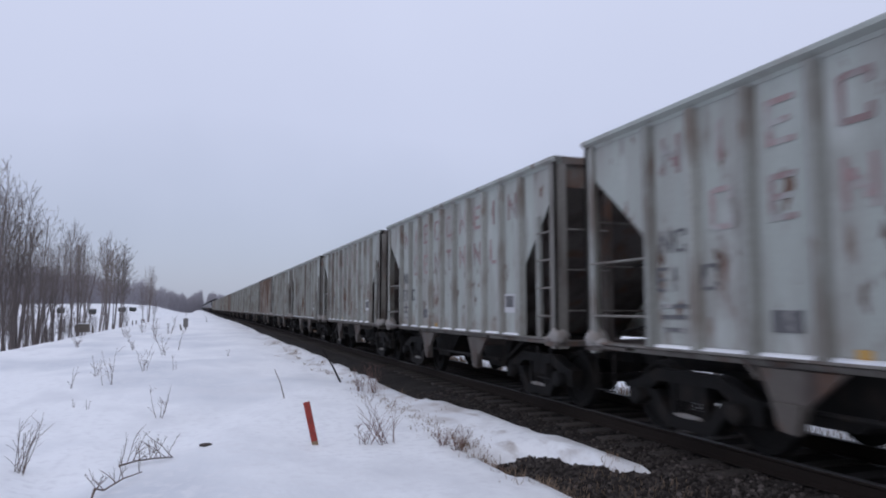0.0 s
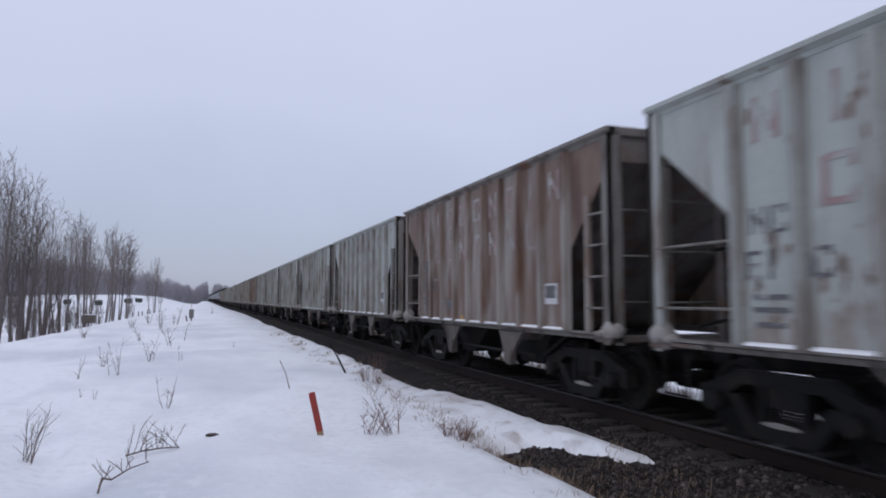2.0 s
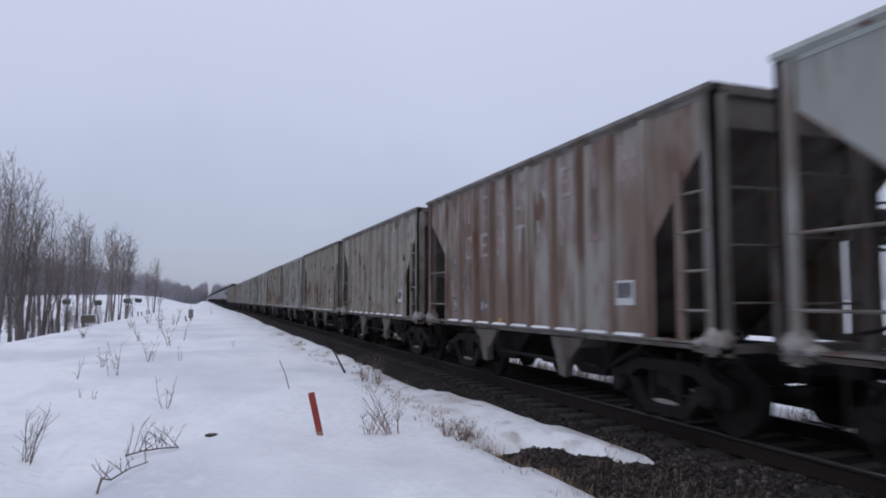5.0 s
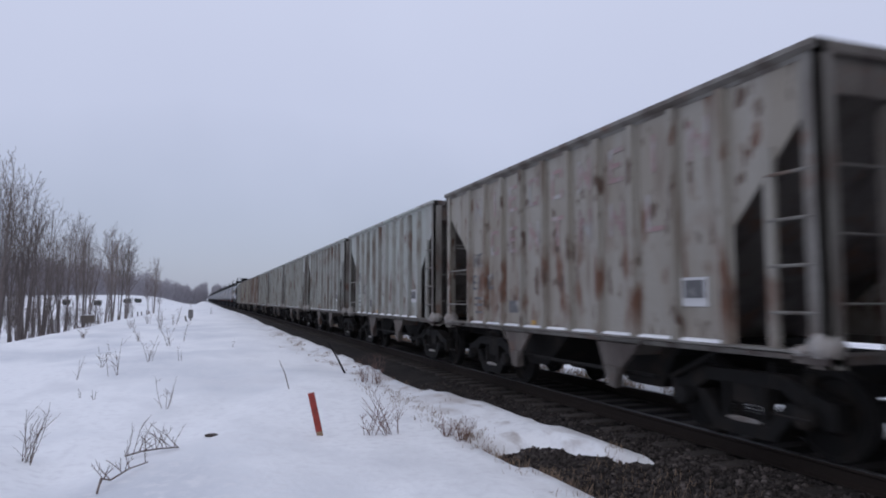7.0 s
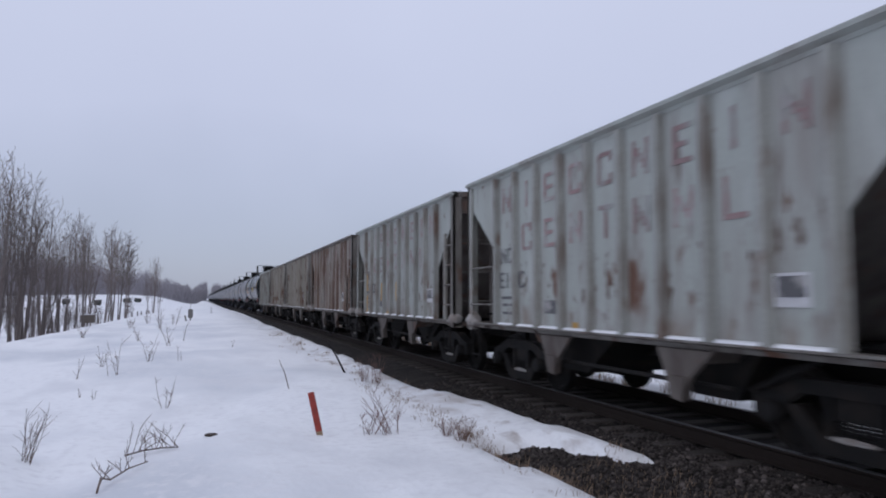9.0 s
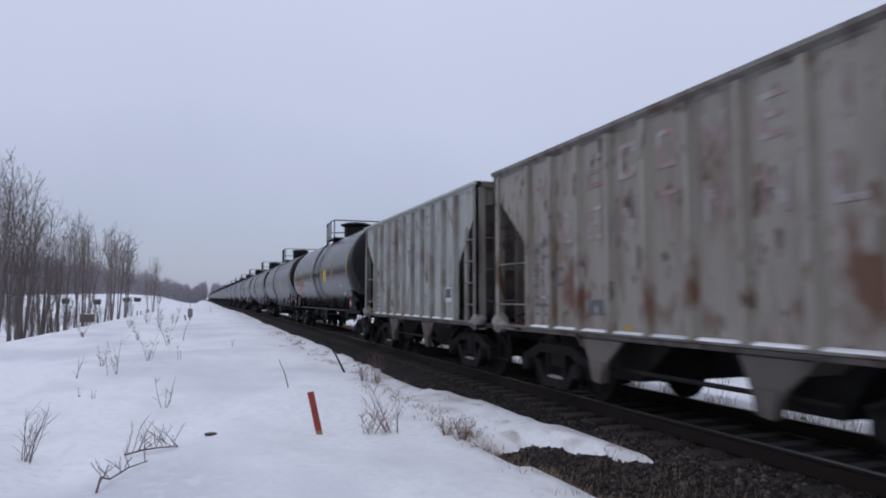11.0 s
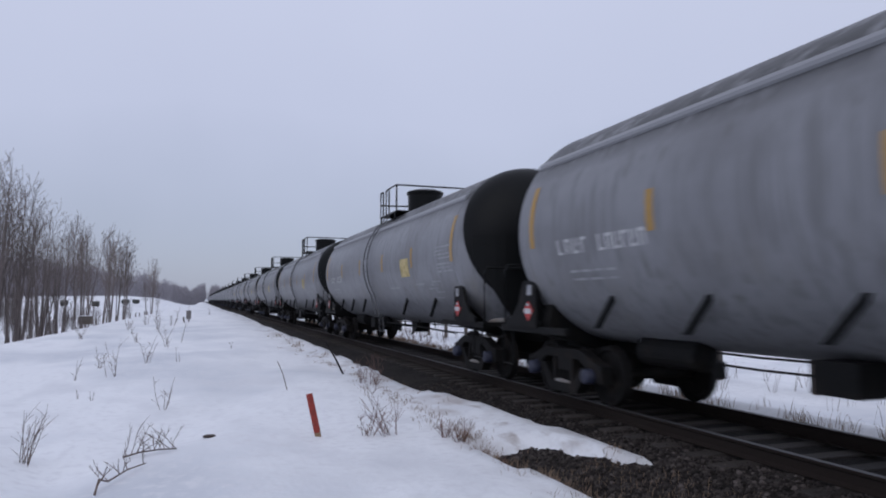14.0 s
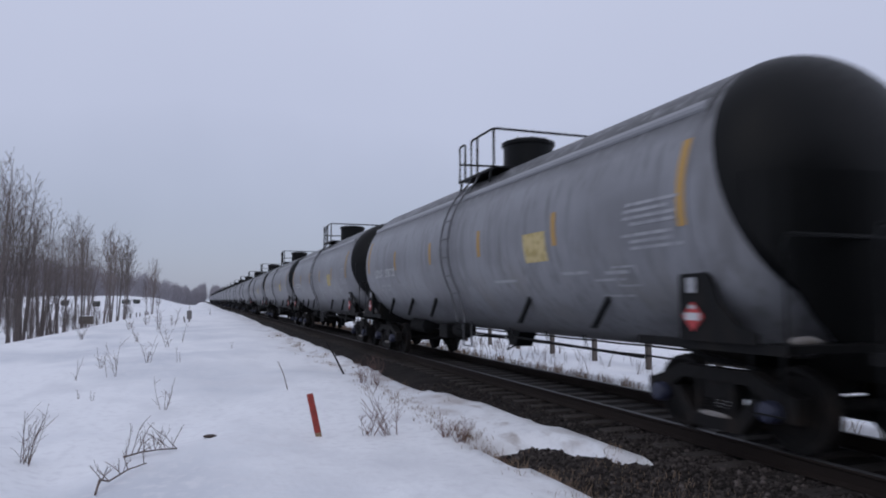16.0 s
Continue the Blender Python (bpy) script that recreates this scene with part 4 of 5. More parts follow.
        for y, a, w in ((-2.6, -26, 0.9), (-4.9, -24, 0.7), (-5.9, -25, 0.5)):
            decal("stencil_line", mark_mat, y, w, a, a + 1.6)
        decal("stencil_line", mark_mat, -5.7, 0.7, -28, -26.8)
        decal("stencil_line", mark_mat, -5.7, 0.7, -36, -34.8)
    return car


movers = []


def place(kind, first, s, label):
    car = first.get(kind)
    thing = copy_thing(car, pose(TRACK_X, s, 0)) if first.get("used" + kind) else car
    first["used" + kind] = True
    tagged(thing, label)
    movers.append((thing, s))


kinds = {"grey": hopper_car(HOPPER), "plain": hopper_car(HOPPER, None), "strips": hopper_car(HOPPER, FADEDRED, True), "brown": hopper_car(HOPPERBROWN, FADEDRED), "tan": hopper_car(HOPPERTAN, FADEDRED)}
HOPPER_LABELS = {"grey": "weathered pale grey steel hopper car with faded red marks", "plain": "stained pale grey steel hopper car with blank sides",
                 "strips": "pale grey steel hopper car with yellow reflective strips", "brown": "rust-brown stained steel hopper car on the track", "tan": "dirty tan-grey steel hopper car with red marks"}
WHICH = {4: "brown", 8: "plain", 15: "plain", 7: "strips", 17: "strips", 19: "strips", 14: "tan", 20: "brown", 9: "plain", 10: "brown", 11: "tan", 12: "tan", 18: "grey", 21: "tan", 22: "tan"}
for k in range(-2, 24):
    kind = WHICH.get(k, "grey")
    place(kind, kinds, FIRST + k * PITCH_H, HOPPER_LABELS[kind])
kinds["tank"] = tank_car(TANKGREY, TANKBLACK, TANKBLACK, FAINTMARK)
kinds["distant_tank"] = tank_car(TANKGREY, TANKBLACK, TANKBLACK, FAINTMARK, close=False)
kinds["black_tank"] = tank_car(GLOSSBLACK, TANKBLACK, TANKBLACK, WHITEMARK, True)
T0 = FIRST + 23.5 * PITCH_H + PITCH_T / 2 - 0.085
for k in range(0, 29):
    kind = "black_tank" if k == 0 else "tank" if k < 9 else "distant_tank"
    place(kind, kinds, T0 + k * PITCH_T + (0.0 if k else 0.09), "grey steel tank car with black ends and railed top" if k else "glossy black steel tank car with yellow markings")
# ---- bare trees ----
def grow(bm, rnd, p, d, length, r, depth, sides, lift, fine=0.0065):
    """One limb and its side limbs, bending upward."""
    n = 5 if depth > 1 else 3
    pts, rad = [p.copy()], [r]
    q, dd = p.copy(), d.copy()
    for i in range(n):
        dd = (dd + Vector((rnd.uniform(-1, 1), rnd.uniform(-1, 1), rnd.uniform(-0.6, 1) + lift)) * 0.075).normalized()
        q = q + dd * (length / n)
        pts.append(q.copy())
        rad.append(max(fine, r * (1 - 0.85 * (i + 1) / n)))
    tube(bm, pts, rad, sides, cap=False)
    if depth == 0:
        return
    count = {3: 15, 2: 5, 1: 2}[depth]
    for i in range(count):
        f = (0.30 if depth == 3 else 0.2) + (0.68 if depth == 3 else 0.75) * (i + rnd.random()) / count
        k = min(n - 1, int(f * n))
        base = pts[k].lerp(pts[k + 1], f * n - k)
        axis = (pts[k + 1] - pts[k]).normalized()
        side = axis.cross(Vector((rnd.uniform(-1, 1), rnd.uniform(-1, 1), rnd.uniform(-0.3, 0.3)))).normalized()
        ang = radians(rnd.uniform(24, 46))
        nd = (axis * math.cos(ang) + side * math.sin(ang)).normalized()
        nl = length * rnd.uniform(0.30, 0.44) * (1.15 - 0.6 * f if depth == 3 else 1.0)
        grow(bm, rnd, base, nd, nl, max(0.008, rad[k] * 0.45), depth - 1, 3, lift, fine)


def tree_meshes(seed, height, stems, fine):
    rnd = random.Random(seed)
    trunk, crown = bmesh.new(), bmesh.new()
    for s in range(stems):
        a = rnd.uniform(0, 6.28)
        lean = 0.0 if stems == 1 else rnd.uniform(0.05, 0.14)
        d = Vector((math.cos(a) * lean + rnd.uniform(-0.03, 0.03), math.sin(a) * lean, 1)).normalized()
        h = height * rnd.uniform(0.85, 1.0)
        r = height * 0.0092 * (1 if s == 0 else 0.8)
        n = 9
        pts, rad, q, dd = [], [], Vector((math.cos(a) * 0.12 * (stems > 1), math.sin(a) * 0.12 * (stems > 1), -0.4)), d.copy()
        for i in range(n + 1):
            pts.append(q.copy())
            rad.append(max(0.012, r * (1 - 0.9 * i / n) * (1.35 if i == 0 else 1)))
            dd = (dd + Vector((rnd.uniform(-1, 1), rnd.uniform(-1, 1), 0.5)) * 0.022).normalized()
            q = q + dd * (h / n)
        tube(trunk, pts, rad, 7, cap=False)
        count = int(23 / (0.6 + 0.4 * stems))
        for i in range(count):
            f = 0.36 + 0.62 * (i + rnd.random()) / count
            k = min(n - 1, int(f * n))
            base = pts[k].lerp(pts[k + 1], f * n - k)
            axis = (pts[k + 1] - pts[k]).normalized()
            az = i * 2.4 + rnd.uniform(-0.5, 0.5)
            ang = radians(rnd.uniform(16, 36))
            nd = (axis * math.cos(ang) + Vector((math.cos(az), math.sin(az), 0)) * math.sin(ang)).normalized()
            grow(crown, rnd, base, nd, h * rnd.uniform(0.18, 0.34) * (1.25 - 0.75 * f), max(0.016, rad[k] * 0.42), 2, 3, 0.8, fine)
    return trunk, crown


def make_tree(seed, height, stems, fine=0.0065):
    t = empty("bare_tree", "tall bare leafless tree with grey-brown bark", "tree", "bare trees along the bank")
    tr, cr = tree_meshes(seed, height, stems, fine)
    part("trunk", tr, BARK, t, smooth=True)
    part("crown", cr, BARK, t, "fine bare upright branches")
    return t


def plant_trees():
    rnd = random.Random(21)
    kinds = [make_tree(31 + i, 12.0, (1, 2, 1, 3, 1, 2, 2, 3)[i], 0.0085 if i < 6 else 0.013) for i in range(8)]
    used = set()
    # along the line and across it, and height, row by row
    rows = [(44.4, -12.8, 12.0), (46.8, -11.6, 12.6), (49.8, -12.3, 12.8), (51.4, -14.1, 13.0), (52.8, -11.7, 11.7), (54.9, -13.4, 12.6), (57.3, -12.3, 10.7), (58.8, -12.9, 12.4), (61.3, -11.8, 11.3), (64.4, -14.0, 10.1), (67.3, -12.7, 9.2),
            (68.3, -11.6, 9.7), (70.8, -11.7, 11.7), (72.8, -12.8, 9.9), (74.2, -11.2, 11.8), (77.3, -12.0, 11.1), (79.3, -11.4, 11.3), (81.3, -11.8, 12.2), (84.3, -11.5, 10.7), (88.3, -12.4, 9.5),
            (96.3, -11.7, 10.1), (99.2, -11.1, 11.3), (103.2, -11.4, 11.7), (107.2, -11.1, 11.1), (110.2, -10.7, 11.8), (114.2, -10.8, 10.9), (168.2, -10.2, 11.8), (170.2, -10.4, 10.5), (172.2, -11.5, 7.8), (178.2, -9.8, 5.7)]
    extra = [(y + rnd.uniform(-1.6, 1.6), x + rnd.uniform(-2.6, 0.6), h * rnd.uniform(0.72, 0.97)) for y, x, h in rows[:15]]
    for i, (y, x, h) in enumerate(rows + extra):
        k = rnd.randrange(6) if y < 92 else 6 + i % 2
        m = pose(x, y, ground_z(x, y), 0, 0, rnd.uniform(0, 360))
        ob = kinds[k] if k not in used else copy_thing(kinds[k], m)
        used.add(k)
        ob.matrix_basis = m @ Matrix.Scale(h * (1.10 if y > 90 else 1.02 if y > 66 else 1.03) / 12.0, 4)
    young = [make_tree(71 + i, 6.0, (1, 2, 3)[i]) for i in range(3)]
    used = set()
    for i in range(85):
        k = i % 3
        y = rnd.uniform(42, 112) if i < 30 else rnd.uniform(42, 84)
        x = 0.026 * y + (rnd.uniform(-12.2, -24) if i % 3 else rnd.uniform(-11.8, -14))
        m = pose(x, y, ground_z(x, y), 0, 0, rnd.uniform(0, 360))
        ob = young[k] if k not in used else copy_thing(young[k], m)
        used.add(k)
        ob.matrix_basis = m @ Matrix.Scale(rnd.uniform(0.4, 0.95), 4)
        tagged(ob, "slender bare sapling on the snowy bank")


plant_trees()


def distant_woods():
    """A haze-coloured grey wall of bare trees on the rise beyond the fields."""
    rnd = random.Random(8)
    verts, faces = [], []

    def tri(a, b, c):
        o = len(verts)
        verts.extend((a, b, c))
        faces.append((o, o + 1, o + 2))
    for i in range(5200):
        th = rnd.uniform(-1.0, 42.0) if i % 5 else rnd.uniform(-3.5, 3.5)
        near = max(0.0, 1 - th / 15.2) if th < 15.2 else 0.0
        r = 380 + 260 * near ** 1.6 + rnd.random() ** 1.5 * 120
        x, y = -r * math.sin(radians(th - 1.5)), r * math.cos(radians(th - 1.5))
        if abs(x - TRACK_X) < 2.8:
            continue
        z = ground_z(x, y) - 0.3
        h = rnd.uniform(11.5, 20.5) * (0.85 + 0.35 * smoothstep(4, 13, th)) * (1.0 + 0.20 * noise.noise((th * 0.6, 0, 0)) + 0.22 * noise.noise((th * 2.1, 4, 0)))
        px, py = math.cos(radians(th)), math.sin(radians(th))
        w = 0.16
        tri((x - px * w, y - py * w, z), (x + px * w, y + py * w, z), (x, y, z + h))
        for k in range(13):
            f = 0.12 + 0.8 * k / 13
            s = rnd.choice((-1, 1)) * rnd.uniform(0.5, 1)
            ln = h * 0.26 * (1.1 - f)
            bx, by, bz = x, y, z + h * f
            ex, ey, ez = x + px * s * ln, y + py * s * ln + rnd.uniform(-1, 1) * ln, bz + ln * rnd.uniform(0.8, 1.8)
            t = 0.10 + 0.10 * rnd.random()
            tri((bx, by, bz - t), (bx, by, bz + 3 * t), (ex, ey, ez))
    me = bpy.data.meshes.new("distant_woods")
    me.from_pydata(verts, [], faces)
    me.materials.append(HAZEWOOD)
    tagged(new("distant_woods", me), "leafless woods beyond the snowy fields, haze in their grey colour", "woods", kind="stuff")


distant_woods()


# ---- weeds, brush and sticks in the snow ----
def weed(name, seed, height, stems, spreadout, mat, label, twigs=3, thick=0.006, bend=0.12):
    rnd = random.Random(seed)
    w = empty(name, label, "shrub", "dead weeds in the snow")
    for s in range(stems):
        bm = bmesh.new()
        a = rnd.uniform(0, 6.28)
        d = Vector((math.cos(a) * spreadout * rnd.uniform(0.2, 1), math.sin(a) * spreadout * rnd.uniform(0.2, 1), 1)).normalized()
        p = Vector((rnd.uniform(-0.1, 0.1) * height, rnd.uniform(-0.1, 0.1) * height, -0.06))
        h = height * rnd.uniform(0.55, 1.05)
        pts, rad = [], []
        for i in range(6):
            pts.append(p.copy())
            rad.append(thick * (1 - 0.12 * i))
            d = (d + Vector((rnd.uniform(-1, 1), rnd.uniform(-1, 1), rnd.uniform(-0.3, 0.4))) * bend).normalized()
            p = p + d * (h / 5)
        tube(bm, pts, rad, 4)
        for i in range(twigs):
            k = rnd.randrange(1, 5)
            b = pts[k]
            a2 = rnd.uniform(0, 6.28)
            e = b + (Vector((math.cos(a2), math.sin(a2), rnd.uniform(0.6, 1.4))) * (h * rnd.uniform(0.12, 0.26)))
            tube(bm, [b, b.lerp(e, 0.5) + Vector((0, 0, 0.01)), e], [thick * 0.6, thick * 0.5, thick * 0.35], 3)
        part("stem", bm, mat, w)
    return w


WEEDS = [(-1.82, 8.85, 0.79, 0), (-1.96, 18.15, 1.08, 1), (-1.31, 20.67, 0.83, 1), (-0.54, 12.43, 0.61, 1), (-5.03, 34.69, 0.97, 1), (-2.72, 17.89, 0.63, 2), (-1.82, 13.89, 0.37, 2),
         (-2.1, 14.44, 0.24, 2), (-1.19, 28.46, 1.26, 1), (-0.54, 20.77, 0.49, 2), (1.16, 26.97, 0.47, 2), (-2.37, 45.09, 1.34, 1), (-2.54, 32.91, 0.87, 1), (-4.0, 45.68, 0.96, 1)]
WEEDS2 = [(-1.72, 49.6, 1.33, 1), (-0.66, 32.22, 0.97, 2), (0.93, 71.67, 0.78, 2), (-3.57, 53.62, 1.04, 1), (-1.84, 7.33, 0.3, 2), (-2.4, 19.76, 0.59, 1), (2.48, 9.1, 0.84, 3),
         (2.19, 9.2, 0.61, 3), (3.51, 14.24, 0.77, 4), (3.34, 14.6, 0.59, 4), (3.09, 8.62, 0.36, 3), (3.19, 8.23, 0.44, 3), (3.32, 7.87, 0.32, 4), (3.4, 7.56, 0.28, 4)]


def plant_weeds():
    for i, (x, y, h, k) in enumerate(WEEDS + WEEDS2):
        far = 1.0 + max(0, y - 15) / 25
        spec = {0: ("weed_clump", 11, 0.35, STRAWDARK, "clump of brown dead stems poking out of the snow", 3, 0.0045),
                1: ("weed", 4, 0.5, STRAWDARK, "thin dead weed standing in the snow", 4, 0.006),
                2: ("weed", 2, 0.35, STRAWDARK, "single dead stalk leaning out of the snow", 1, 0.006),
                3: ("twiggy_shrub", 8, 0.95, TWIG, "leafless red-brown twiggy shrub in the snow", 6, 0.005),
                4: ("twiggy_shrub", 10, 0.42, TWIG, "small reddish leafless shrub beside the ballast", 4, 0.005)}[k]
        w = weed(spec[0], 100 + i, h, spec[1], spec[2], spec[3], spec[4], spec[5], spec[6] * far)
        w.location = (x, y, ground_z(x, y))


plant_weeds()


def stick(name, pts, r, mat, label, twigs=()):
    bm = bmesh.new()
    tube(bm, pts, [r * (1 - 0.4 * i / (len(pts) - 1)) for i in range(len(pts))], 6)
    ob = part(name, bm, mat)
    for a, b, tr in twigs:
        a, b = Vector(a), Vector(b)
        mid = a.lerp(b, 0.5) + Vector((0.02, 0.0, 0.03))
        bm = bmesh.new()
        tube(bm, [a, mid, b], [tr, tr * 0.8, tr * 0.5], 4)
        part("twig", bm, mat, ob)
    return tagged(ob, label, "branch")


def build_sticks():
    rnd = random.Random(4)

    def gz(x, y, dz=0.0):
        return (x, y, ground_z(x, y) + dz)
    for name, label, pts, n, hgt in (
            ("fallen_branch", "broken twiggy branch lying in the snow", [(-0.88, 7.22, 0.01), (-0.86, 7.32, 0.12), (-0.80, 7.5, 0.05), (-0.66, 7.85, 0.06), (-0.51, 8.22, 0.03)], 9, 0.22),
            ("brush", "low tangle of dead branches half sunk in snow", [(-0.80, 8.85, 0.03), (-0.62, 8.9, 0.05), (-0.42, 8.92, 0.05), (-0.22, 8.95, 0.02)], 15, 0.36)):
        pp = [gz(*p) for p in pts]
        bm = bmesh.new()
        tube(bm, pp, [0.011 - 0.0012 * i for i in range(len(pp))], 6)
        thing = tagged(part(name, bm, STRAWDARK), label, "branch")
        for i in range(n):
            k = rnd.randrange(len(pp) - 1)
            base = Vector(pp[k]).lerp(Vector(pp[k + 1]), rnd.random())
            d = Vector((rnd.uniform(-1, 0.8), rnd.uniform(-0.3, 0.8), rnd.uniform(0.5, 1.4))).normalized()
            bm = bmesh.new()
            q, dd, tp = base.copy(), d, [base.copy()]
            ln = hgt * rnd.uniform(0.6, 1.25)
            for _ in range(5):
                dd = (dd + Vector((rnd.uniform(-1, 1), rnd.uniform(-1, 1), rnd.uniform(-0.7, 0.7))) * 0.3).normalized()
                q = q + dd * ln / 5
                tp.append(q.copy())
            tube(bm, tp, [0.0055 - 0.0007 * m for m in range(6)], 4)
            for m in range(2, 6):
                e = tp[m - 1] + (dd + Vector((rnd.uniform(-1, 1), rnd.uniform(-1, 1), rnd.uniform(-0.3, 1)))).normalized() * ln * 0.3
                tube(bm, [tp[m - 1], e], [0.003, 0.0018], 3)
            part("twig", bm, STRAWDARK, thing)
    stick("leaning_stalk", [gz(1.68, 13.9, -0.05), (1.59, 13.95, 0.08), (1.48, 14.0, 0.33)], 0.011, STRAWDARK, "thin leaning dead stalk in the snow")
    stick("leaning_stick", [gz(3.35, 16.6, -0.05), (3.15, 16.7, 0.12), (2.95, 16.9, 0.50)], 0.026, DARKSTEEL, "dark straight stick leaning out of the snow")
    bm = bmesh.new()
    bmesh.ops.create_icosphere(bm, subdivisions=2, radius=0.07)
    for v in bm.verts:
        v.co.x *= 1.25
        v.co.z *= 0.3 + 0.2 * noise.noise(v.co * 20)
    ob = tagged(part("soil_clod", bm, SOIL, smooth=True), "dark wet clod of earth in a snow hollow", "soil")
    ob.location = (0.16, 9.58, ground_z(0.16, 9.58) + 0.035)


build_sticks()


def build_stake():
    st = empty("marker_stake", "red-orange painted wooden survey stake leaning in snow", "stake")
    bm = bmesh.new()
    box(bm, -0.042, 0.042, -0.018, 0.018, 0.07, 0.60)
    bmesh.ops.bevel(bm, geom=bm.edges[:], offset=0.005, segments=1, affect="EDGES")
    part("painted_top", bm, STAKE, st)
    bm = bmesh.new()
    box(bm, -0.040, 0.040, -0.016, 0.016, -0.15, 0.072)
    part("bare_foot", bm, LATHWOOD, st, "bare wood foot of the stake")
    st.matrix_basis = pose(1.53, 9.25, ground_z(1.53, 9.25) - 0.02, 5, -12, -15)


build_stake()


def build_box():
    b = empty("trackside_box", "weathered grey trackside box on a short post", "box")
    bm = bmesh.new()
    box(bm, -0.17, 0.17, -0.13, 0.13, 0.22, 0.86)
    bmesh.ops.bevel(bm, geom=bm.edges[:], offset=0.02, segments=1, affect="EDGES")
    body = part("housing", bm, BOXGREY, b)
    bm = bmesh.new()
    box(bm, -0.13, 0.13, -0.145, -0.128, 0.28, 0.80)
    part("door", bm, BOXGREY, body)
    bm = bmesh.new()
    tube(bm, [(0, 0, -0.3), (0, 0, 0.24)], 0.05, 8)
    part("post", bm, POSTWOOD, b)
    bm = bmesh.new()
    tube(bm, [(0.0, 0.0, 0.86), (0.0, 0.0, 1.5)], 0.014, 6)
    part("whip", bm, POSTWOOD, b)
    b.location = (-0.75, 54.0, ground_z(-0.75, 54.0))
    s = empty("marker_post", "short leaning dark post in the snow", "post")
    bm = bmesh.new()
    box(bm, -0.05, 0.05, -0.04, 0.04, -0.2, 0.42)
    part("lath", bm, POSTWOOD, s)
    s.matrix_basis = pose(-1.04, 53.8, ground_z(-1.04, 53.8), 0, -12, 0)


build_box()


# ---- fences, bales and a sign in the fields ----
def build_far_things():
    first = None
    for i, (x, y) in enumerate(((-9.4, 74.3), (-9.2, 79.3), (-9.2, 88.3), (-8.8, 101.2), (-8.6, 107.2), (-8.6, 113.2), (-8.3, 119.2), (-8.4, 127.2))):
        m = pose(x, y, ground_z(x, y), (i * 37) % 9 - 4, (i * 53) % 9 - 4, i * 30)
        if first is None:
            first = empty("fence_post", "short weathered wooden fence post in snow", "post", "field fence posts")
            bm = bmesh.new()
            tube(bm, [(0, 0, -0.4), (0, 0, 1.55), (0, 0, 1.6)], [0.09, 0.08, 0.05], 8)
            part("post", bm, POSTWOOD, first)
            first.matrix_basis = m
        else:
            copy_thing(first, m)
    sg = empty("box_on_post", "dark wooden box on a post by the trees", "box")
    bm = bmesh.new()
    box(bm, -0.62, 0.62, -0.35, 0.35, 1.5, 2.3)
    bmesh.ops.bevel(bm, geom=bm.edges[:], offset=0.04, segments=1, affect="EDGES")
    part("box", bm, POSTWOOD, sg)
    bm = bmesh.new()
    box(bm, -0.60, 0.60, -0.33, 0.33, 2.3, 2.36)
    part("snow_cap", bm, SNOW, sg)
    bm = bmesh.new()
    tube(bm, [(0, 0, -0.4), (0, 0, 1.52)], 0.09, 8)
    part("post", bm, POSTWOOD, sg)
    sg.location = (-10.6, 75.8, ground_z(-10.6, 75.8))
    bale = None
    for x, y, s in ((-33.5, 259.8, 0), (-25.7, 319.0, 40), (-28.0, 298.7, -20), (-43.8, 264.4, 15)):
        m = pose(x, y, ground_z(x, y), 0, 0, s)
        if bale is None:
            bale = empty("hay_bale", "dark wrapped round hay bale capped with snow", "hay bale", "bales in the field")
            bm = bmesh.new()
            lathe(bm, [(-0.95, 0.5), (-0.9, 0.78), (-0.8, 0.84), (0.8, 0.84), (0.9, 0.78), (0.95, 0.5)], 0, 20, (0, 0, 0.8))
            part("roll", bm, BALEWRAP, bale, smooth=True)
            bm = bmesh.new()
            prism(bm, [(-0.62, 1.38), (-0.4, 1.60), (0, 1.72), (0.4, 1.60), (0.62, 1.38), (0, 1.60)], 0, -0.9, 0.9)
            part("snow_cap", bm, SNOW, bale)
            bale.matrix_basis = m @ Matrix.Scale(1.25, 4)
        else:
            copy_thing(bale, m)


build_far_things()


def build_side_fence():
    """A post-and-rail fence beyond the track."""
    fx = 13.0
    posts = None
    for i in range(34):
        y = -6.6 + 3.05 * i
        z = ground_z(fx, y)
        if posts is None:
            posts = empty("rail_fence_bay", "weathered post and dark rails beyond the track", "fence", "bays of the rail fence")
            bm = bmesh.new()
            box(bm, -0.075, 0.075, -0.075, 0.075, -0.3, 1.05)
            bmesh.ops.bevel(bm, geom=bm.edges[:], offset=0.012, segments=1, affect="EDGES")
            part("post", bm, POSTWOOD, posts)
            for zz in (0.42, 0.72):
                bm = bmesh.new()
                tube(bm, [(-0.10, -0.05, zz), (-0.10, 1.5, zz - 0.02), (-0.10, 3.06, zz)], 0.034, 6)
                part("rail", bm, DARKSTEEL, posts)
            posts.location = (fx, y, z)
        else:
            copy_thing(posts, pose(fx, y, -0.56))
    posts.location.z = -0.56


build_side_fence()


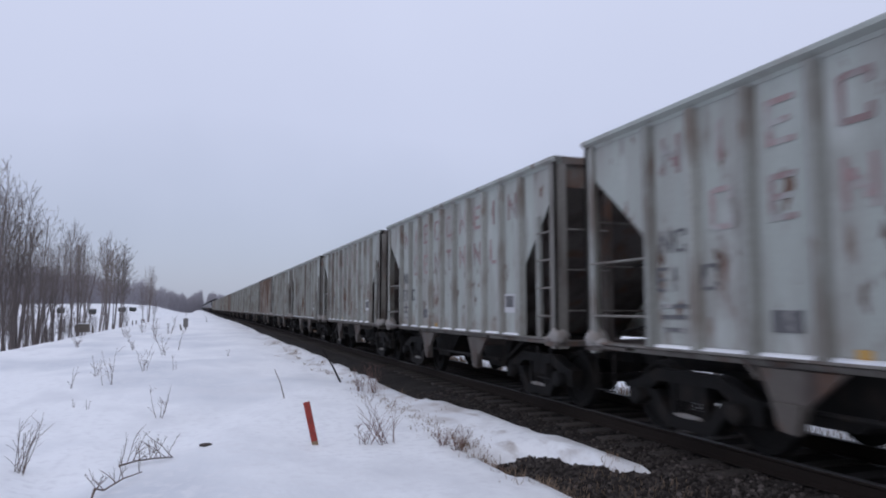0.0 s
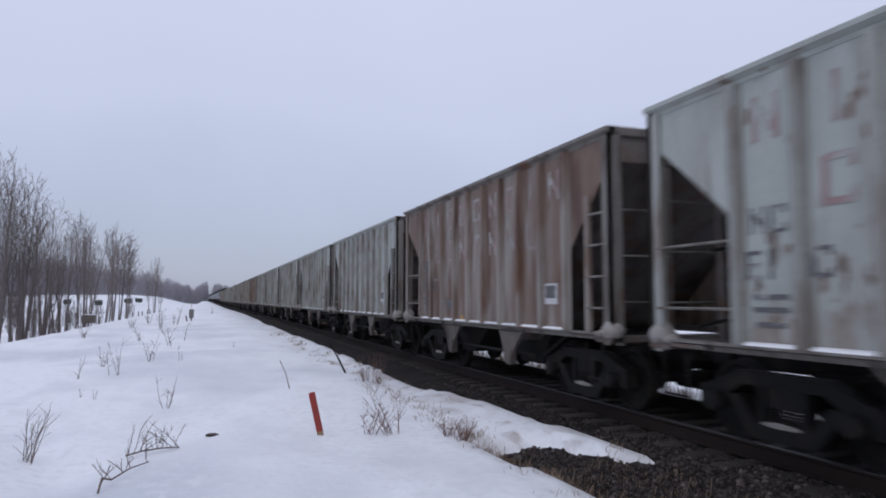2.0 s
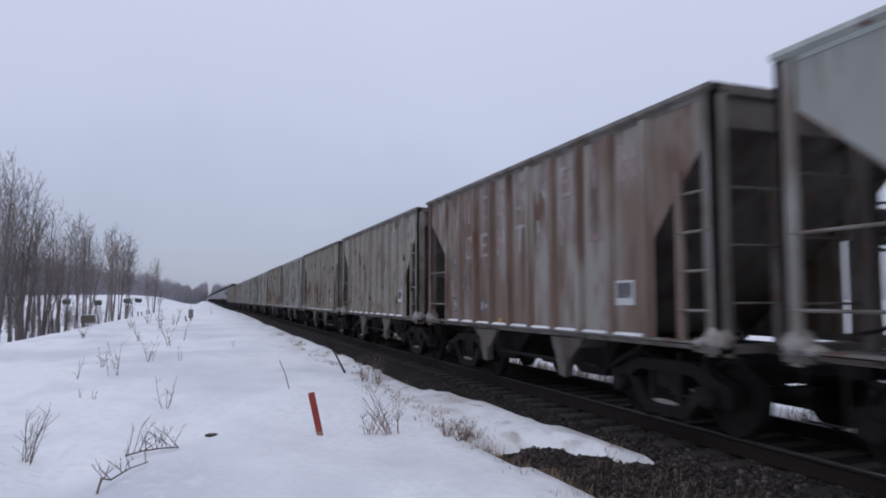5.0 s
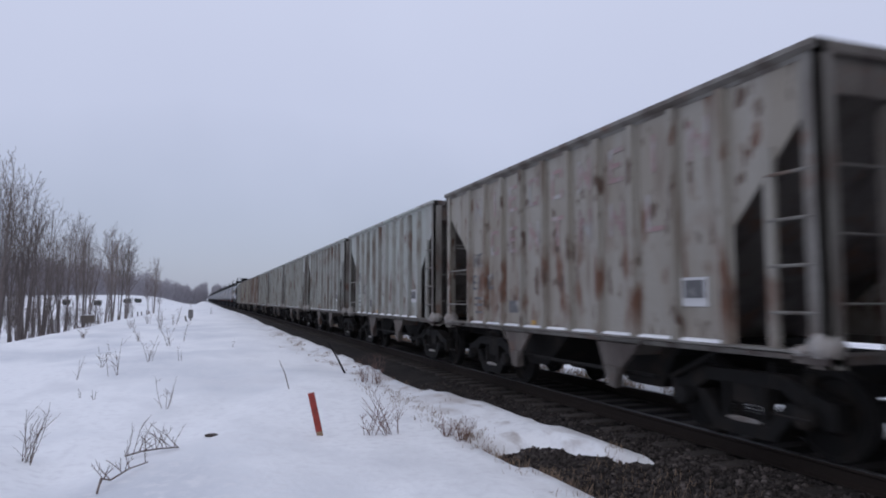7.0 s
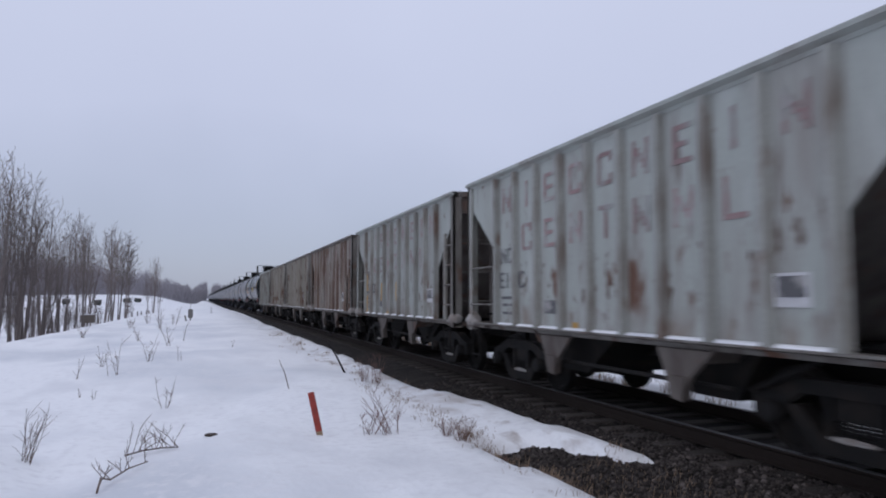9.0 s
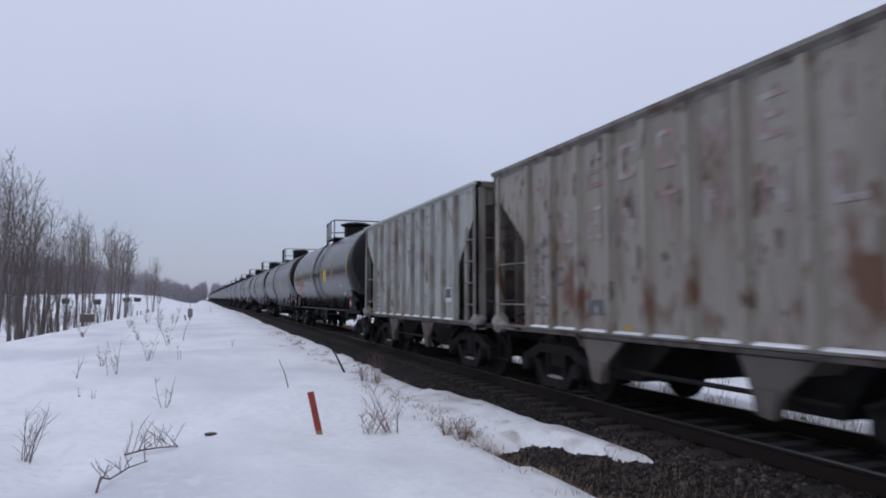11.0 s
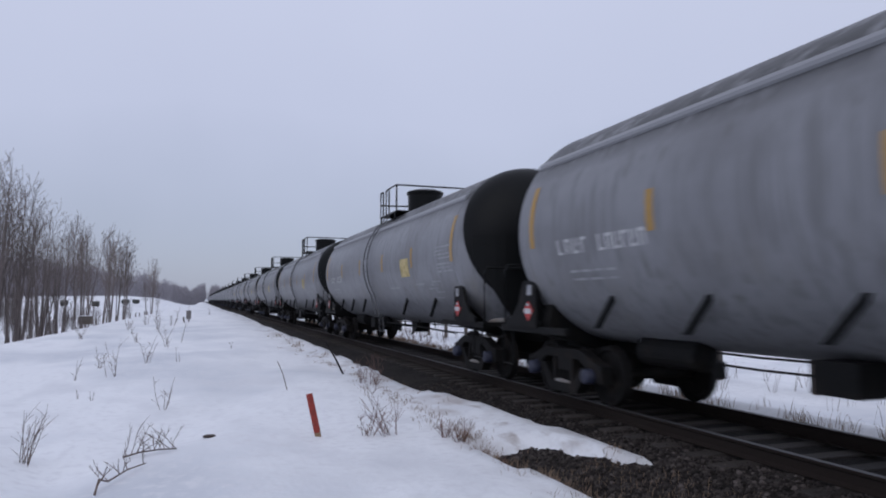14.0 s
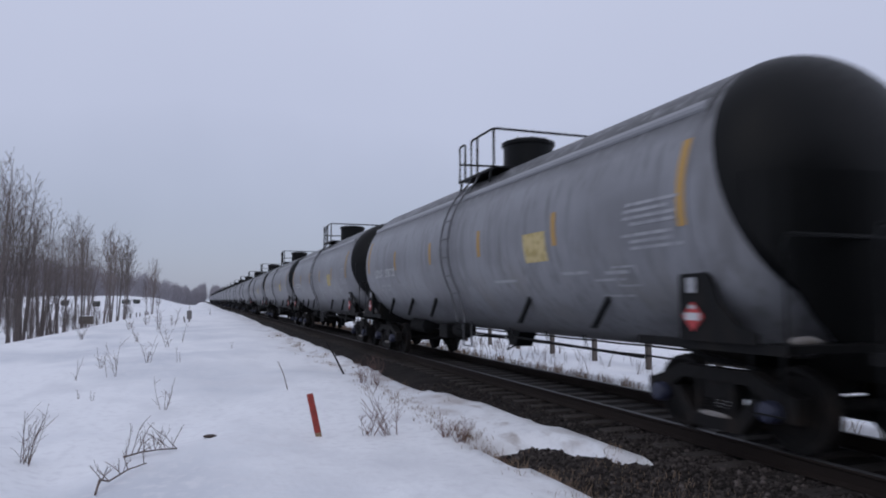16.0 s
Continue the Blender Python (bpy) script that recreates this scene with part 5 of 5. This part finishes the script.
def grass_strip(name, label, spots, mat, seed, h0, h1):
    """Tufts of dead grass: many thin bent blades."""
    rnd = random.Random(seed)
    verts, faces = [], []
    for x, y, n in spots:
        for i in range(n):
            bx, by = x + rnd.gauss(0, 0.07), y + rnd.gauss(0, 0.07)
            z = max(ground_z(bx, by), bed_z(bx, by) if 2.5 < bx < 9.4 else -9) - 0.02
            h = rnd.uniform(h0, h1)
            a = rnd.uniform(0, 6.28)
            dx, dy = math.cos(a) * h * rnd.uniform(0.1, 0.7), math.sin(a) * h * rnd.uniform(0.1, 0.7)
            w = 0.0018 + 0.0003 * y
            wx, wy = -math.sin(a + 0.8) * w, math.cos(a + 0.8) * w
            o = len(verts)
            verts.extend(((bx - wx, by - wy, z), (bx + wx, by + wy, z), (bx + dx * 0.4 + wx * 0.7, by + dy * 0.4 + wy * 0.7, z + h * 0.6), (bx + dx * 0.4 - wx * 0.7, by + dy * 0.4 - wy * 0.7, z + h * 0.6), (bx + dx, by + dy, z + h * rnd.uniform(0.75, 1))))
            faces.extend(((o, o + 1, o + 2, o + 3), (o + 3, o + 2, o + 4)))
    me = bpy.data.meshes.new(name)
    me.from_pydata(verts, [], faces)
    me.materials.append(mat)
    tagged(new(name, me), label, "grass", kind="stuff")


def build_grass():
    rnd = random.Random(17)
    spots = []
    for i in range(120):
        y = rnd.uniform(4.9, 14.0)
        x = 3.40 + rnd.gauss(0, 0.18)
        spots.append((x, y, rnd.randrange(3, 8)))
    for i in range(130):
        spots.append((rnd.uniform(3.5, 4.7), rnd.uniform(4.3, 7.0), rnd.randrange(4, 10)))
    for i in range(70):
        y = rnd.uniform(5.6, 8.8)
        spots.append((3.58 - 0.10 * (y - 5.6) + rnd.gauss(0.04, 0.12), y, rnd.randrange(6, 14)))
    for i in range(65):
        spots.append((3.55 + rnd.gauss(0, 0.26), rnd.uniform(12.5, 36), rnd.randrange(4, 10)))
    grass_strip("dead_grass", "thin dead brown grass along the snow edge", spots, STRAW, 3, 0.04, 0.13)
    spots = [(rnd.gauss(8.85, 0.16), rnd.uniform(2, 60), rnd.randrange(6, 16)) for i in range(420)]
    grass_strip("verge_grass", "pale dead grass at the far edge of the ballast", spots, STRAW, 4, 0.10, 0.32)
    spots = [(rnd.uniform(9.5, 14), rnd.uniform(4, 45), rnd.randrange(2, 5)) for i in range(170)]
    grass_strip("fence_weeds", "sparse dead stalks along the rail fence", spots, STRAWDARK, 5, 0.3, 0.9)


build_grass()
build_stones()
def motions():
    """The whole train runs past at one steady speed."""
    for thing, s in movers:
        walk(thing, [(t, pose(TRACK_X, s - SPEED * t, 0)) for t in (0, 4, 8, 12, 16)])


motions()
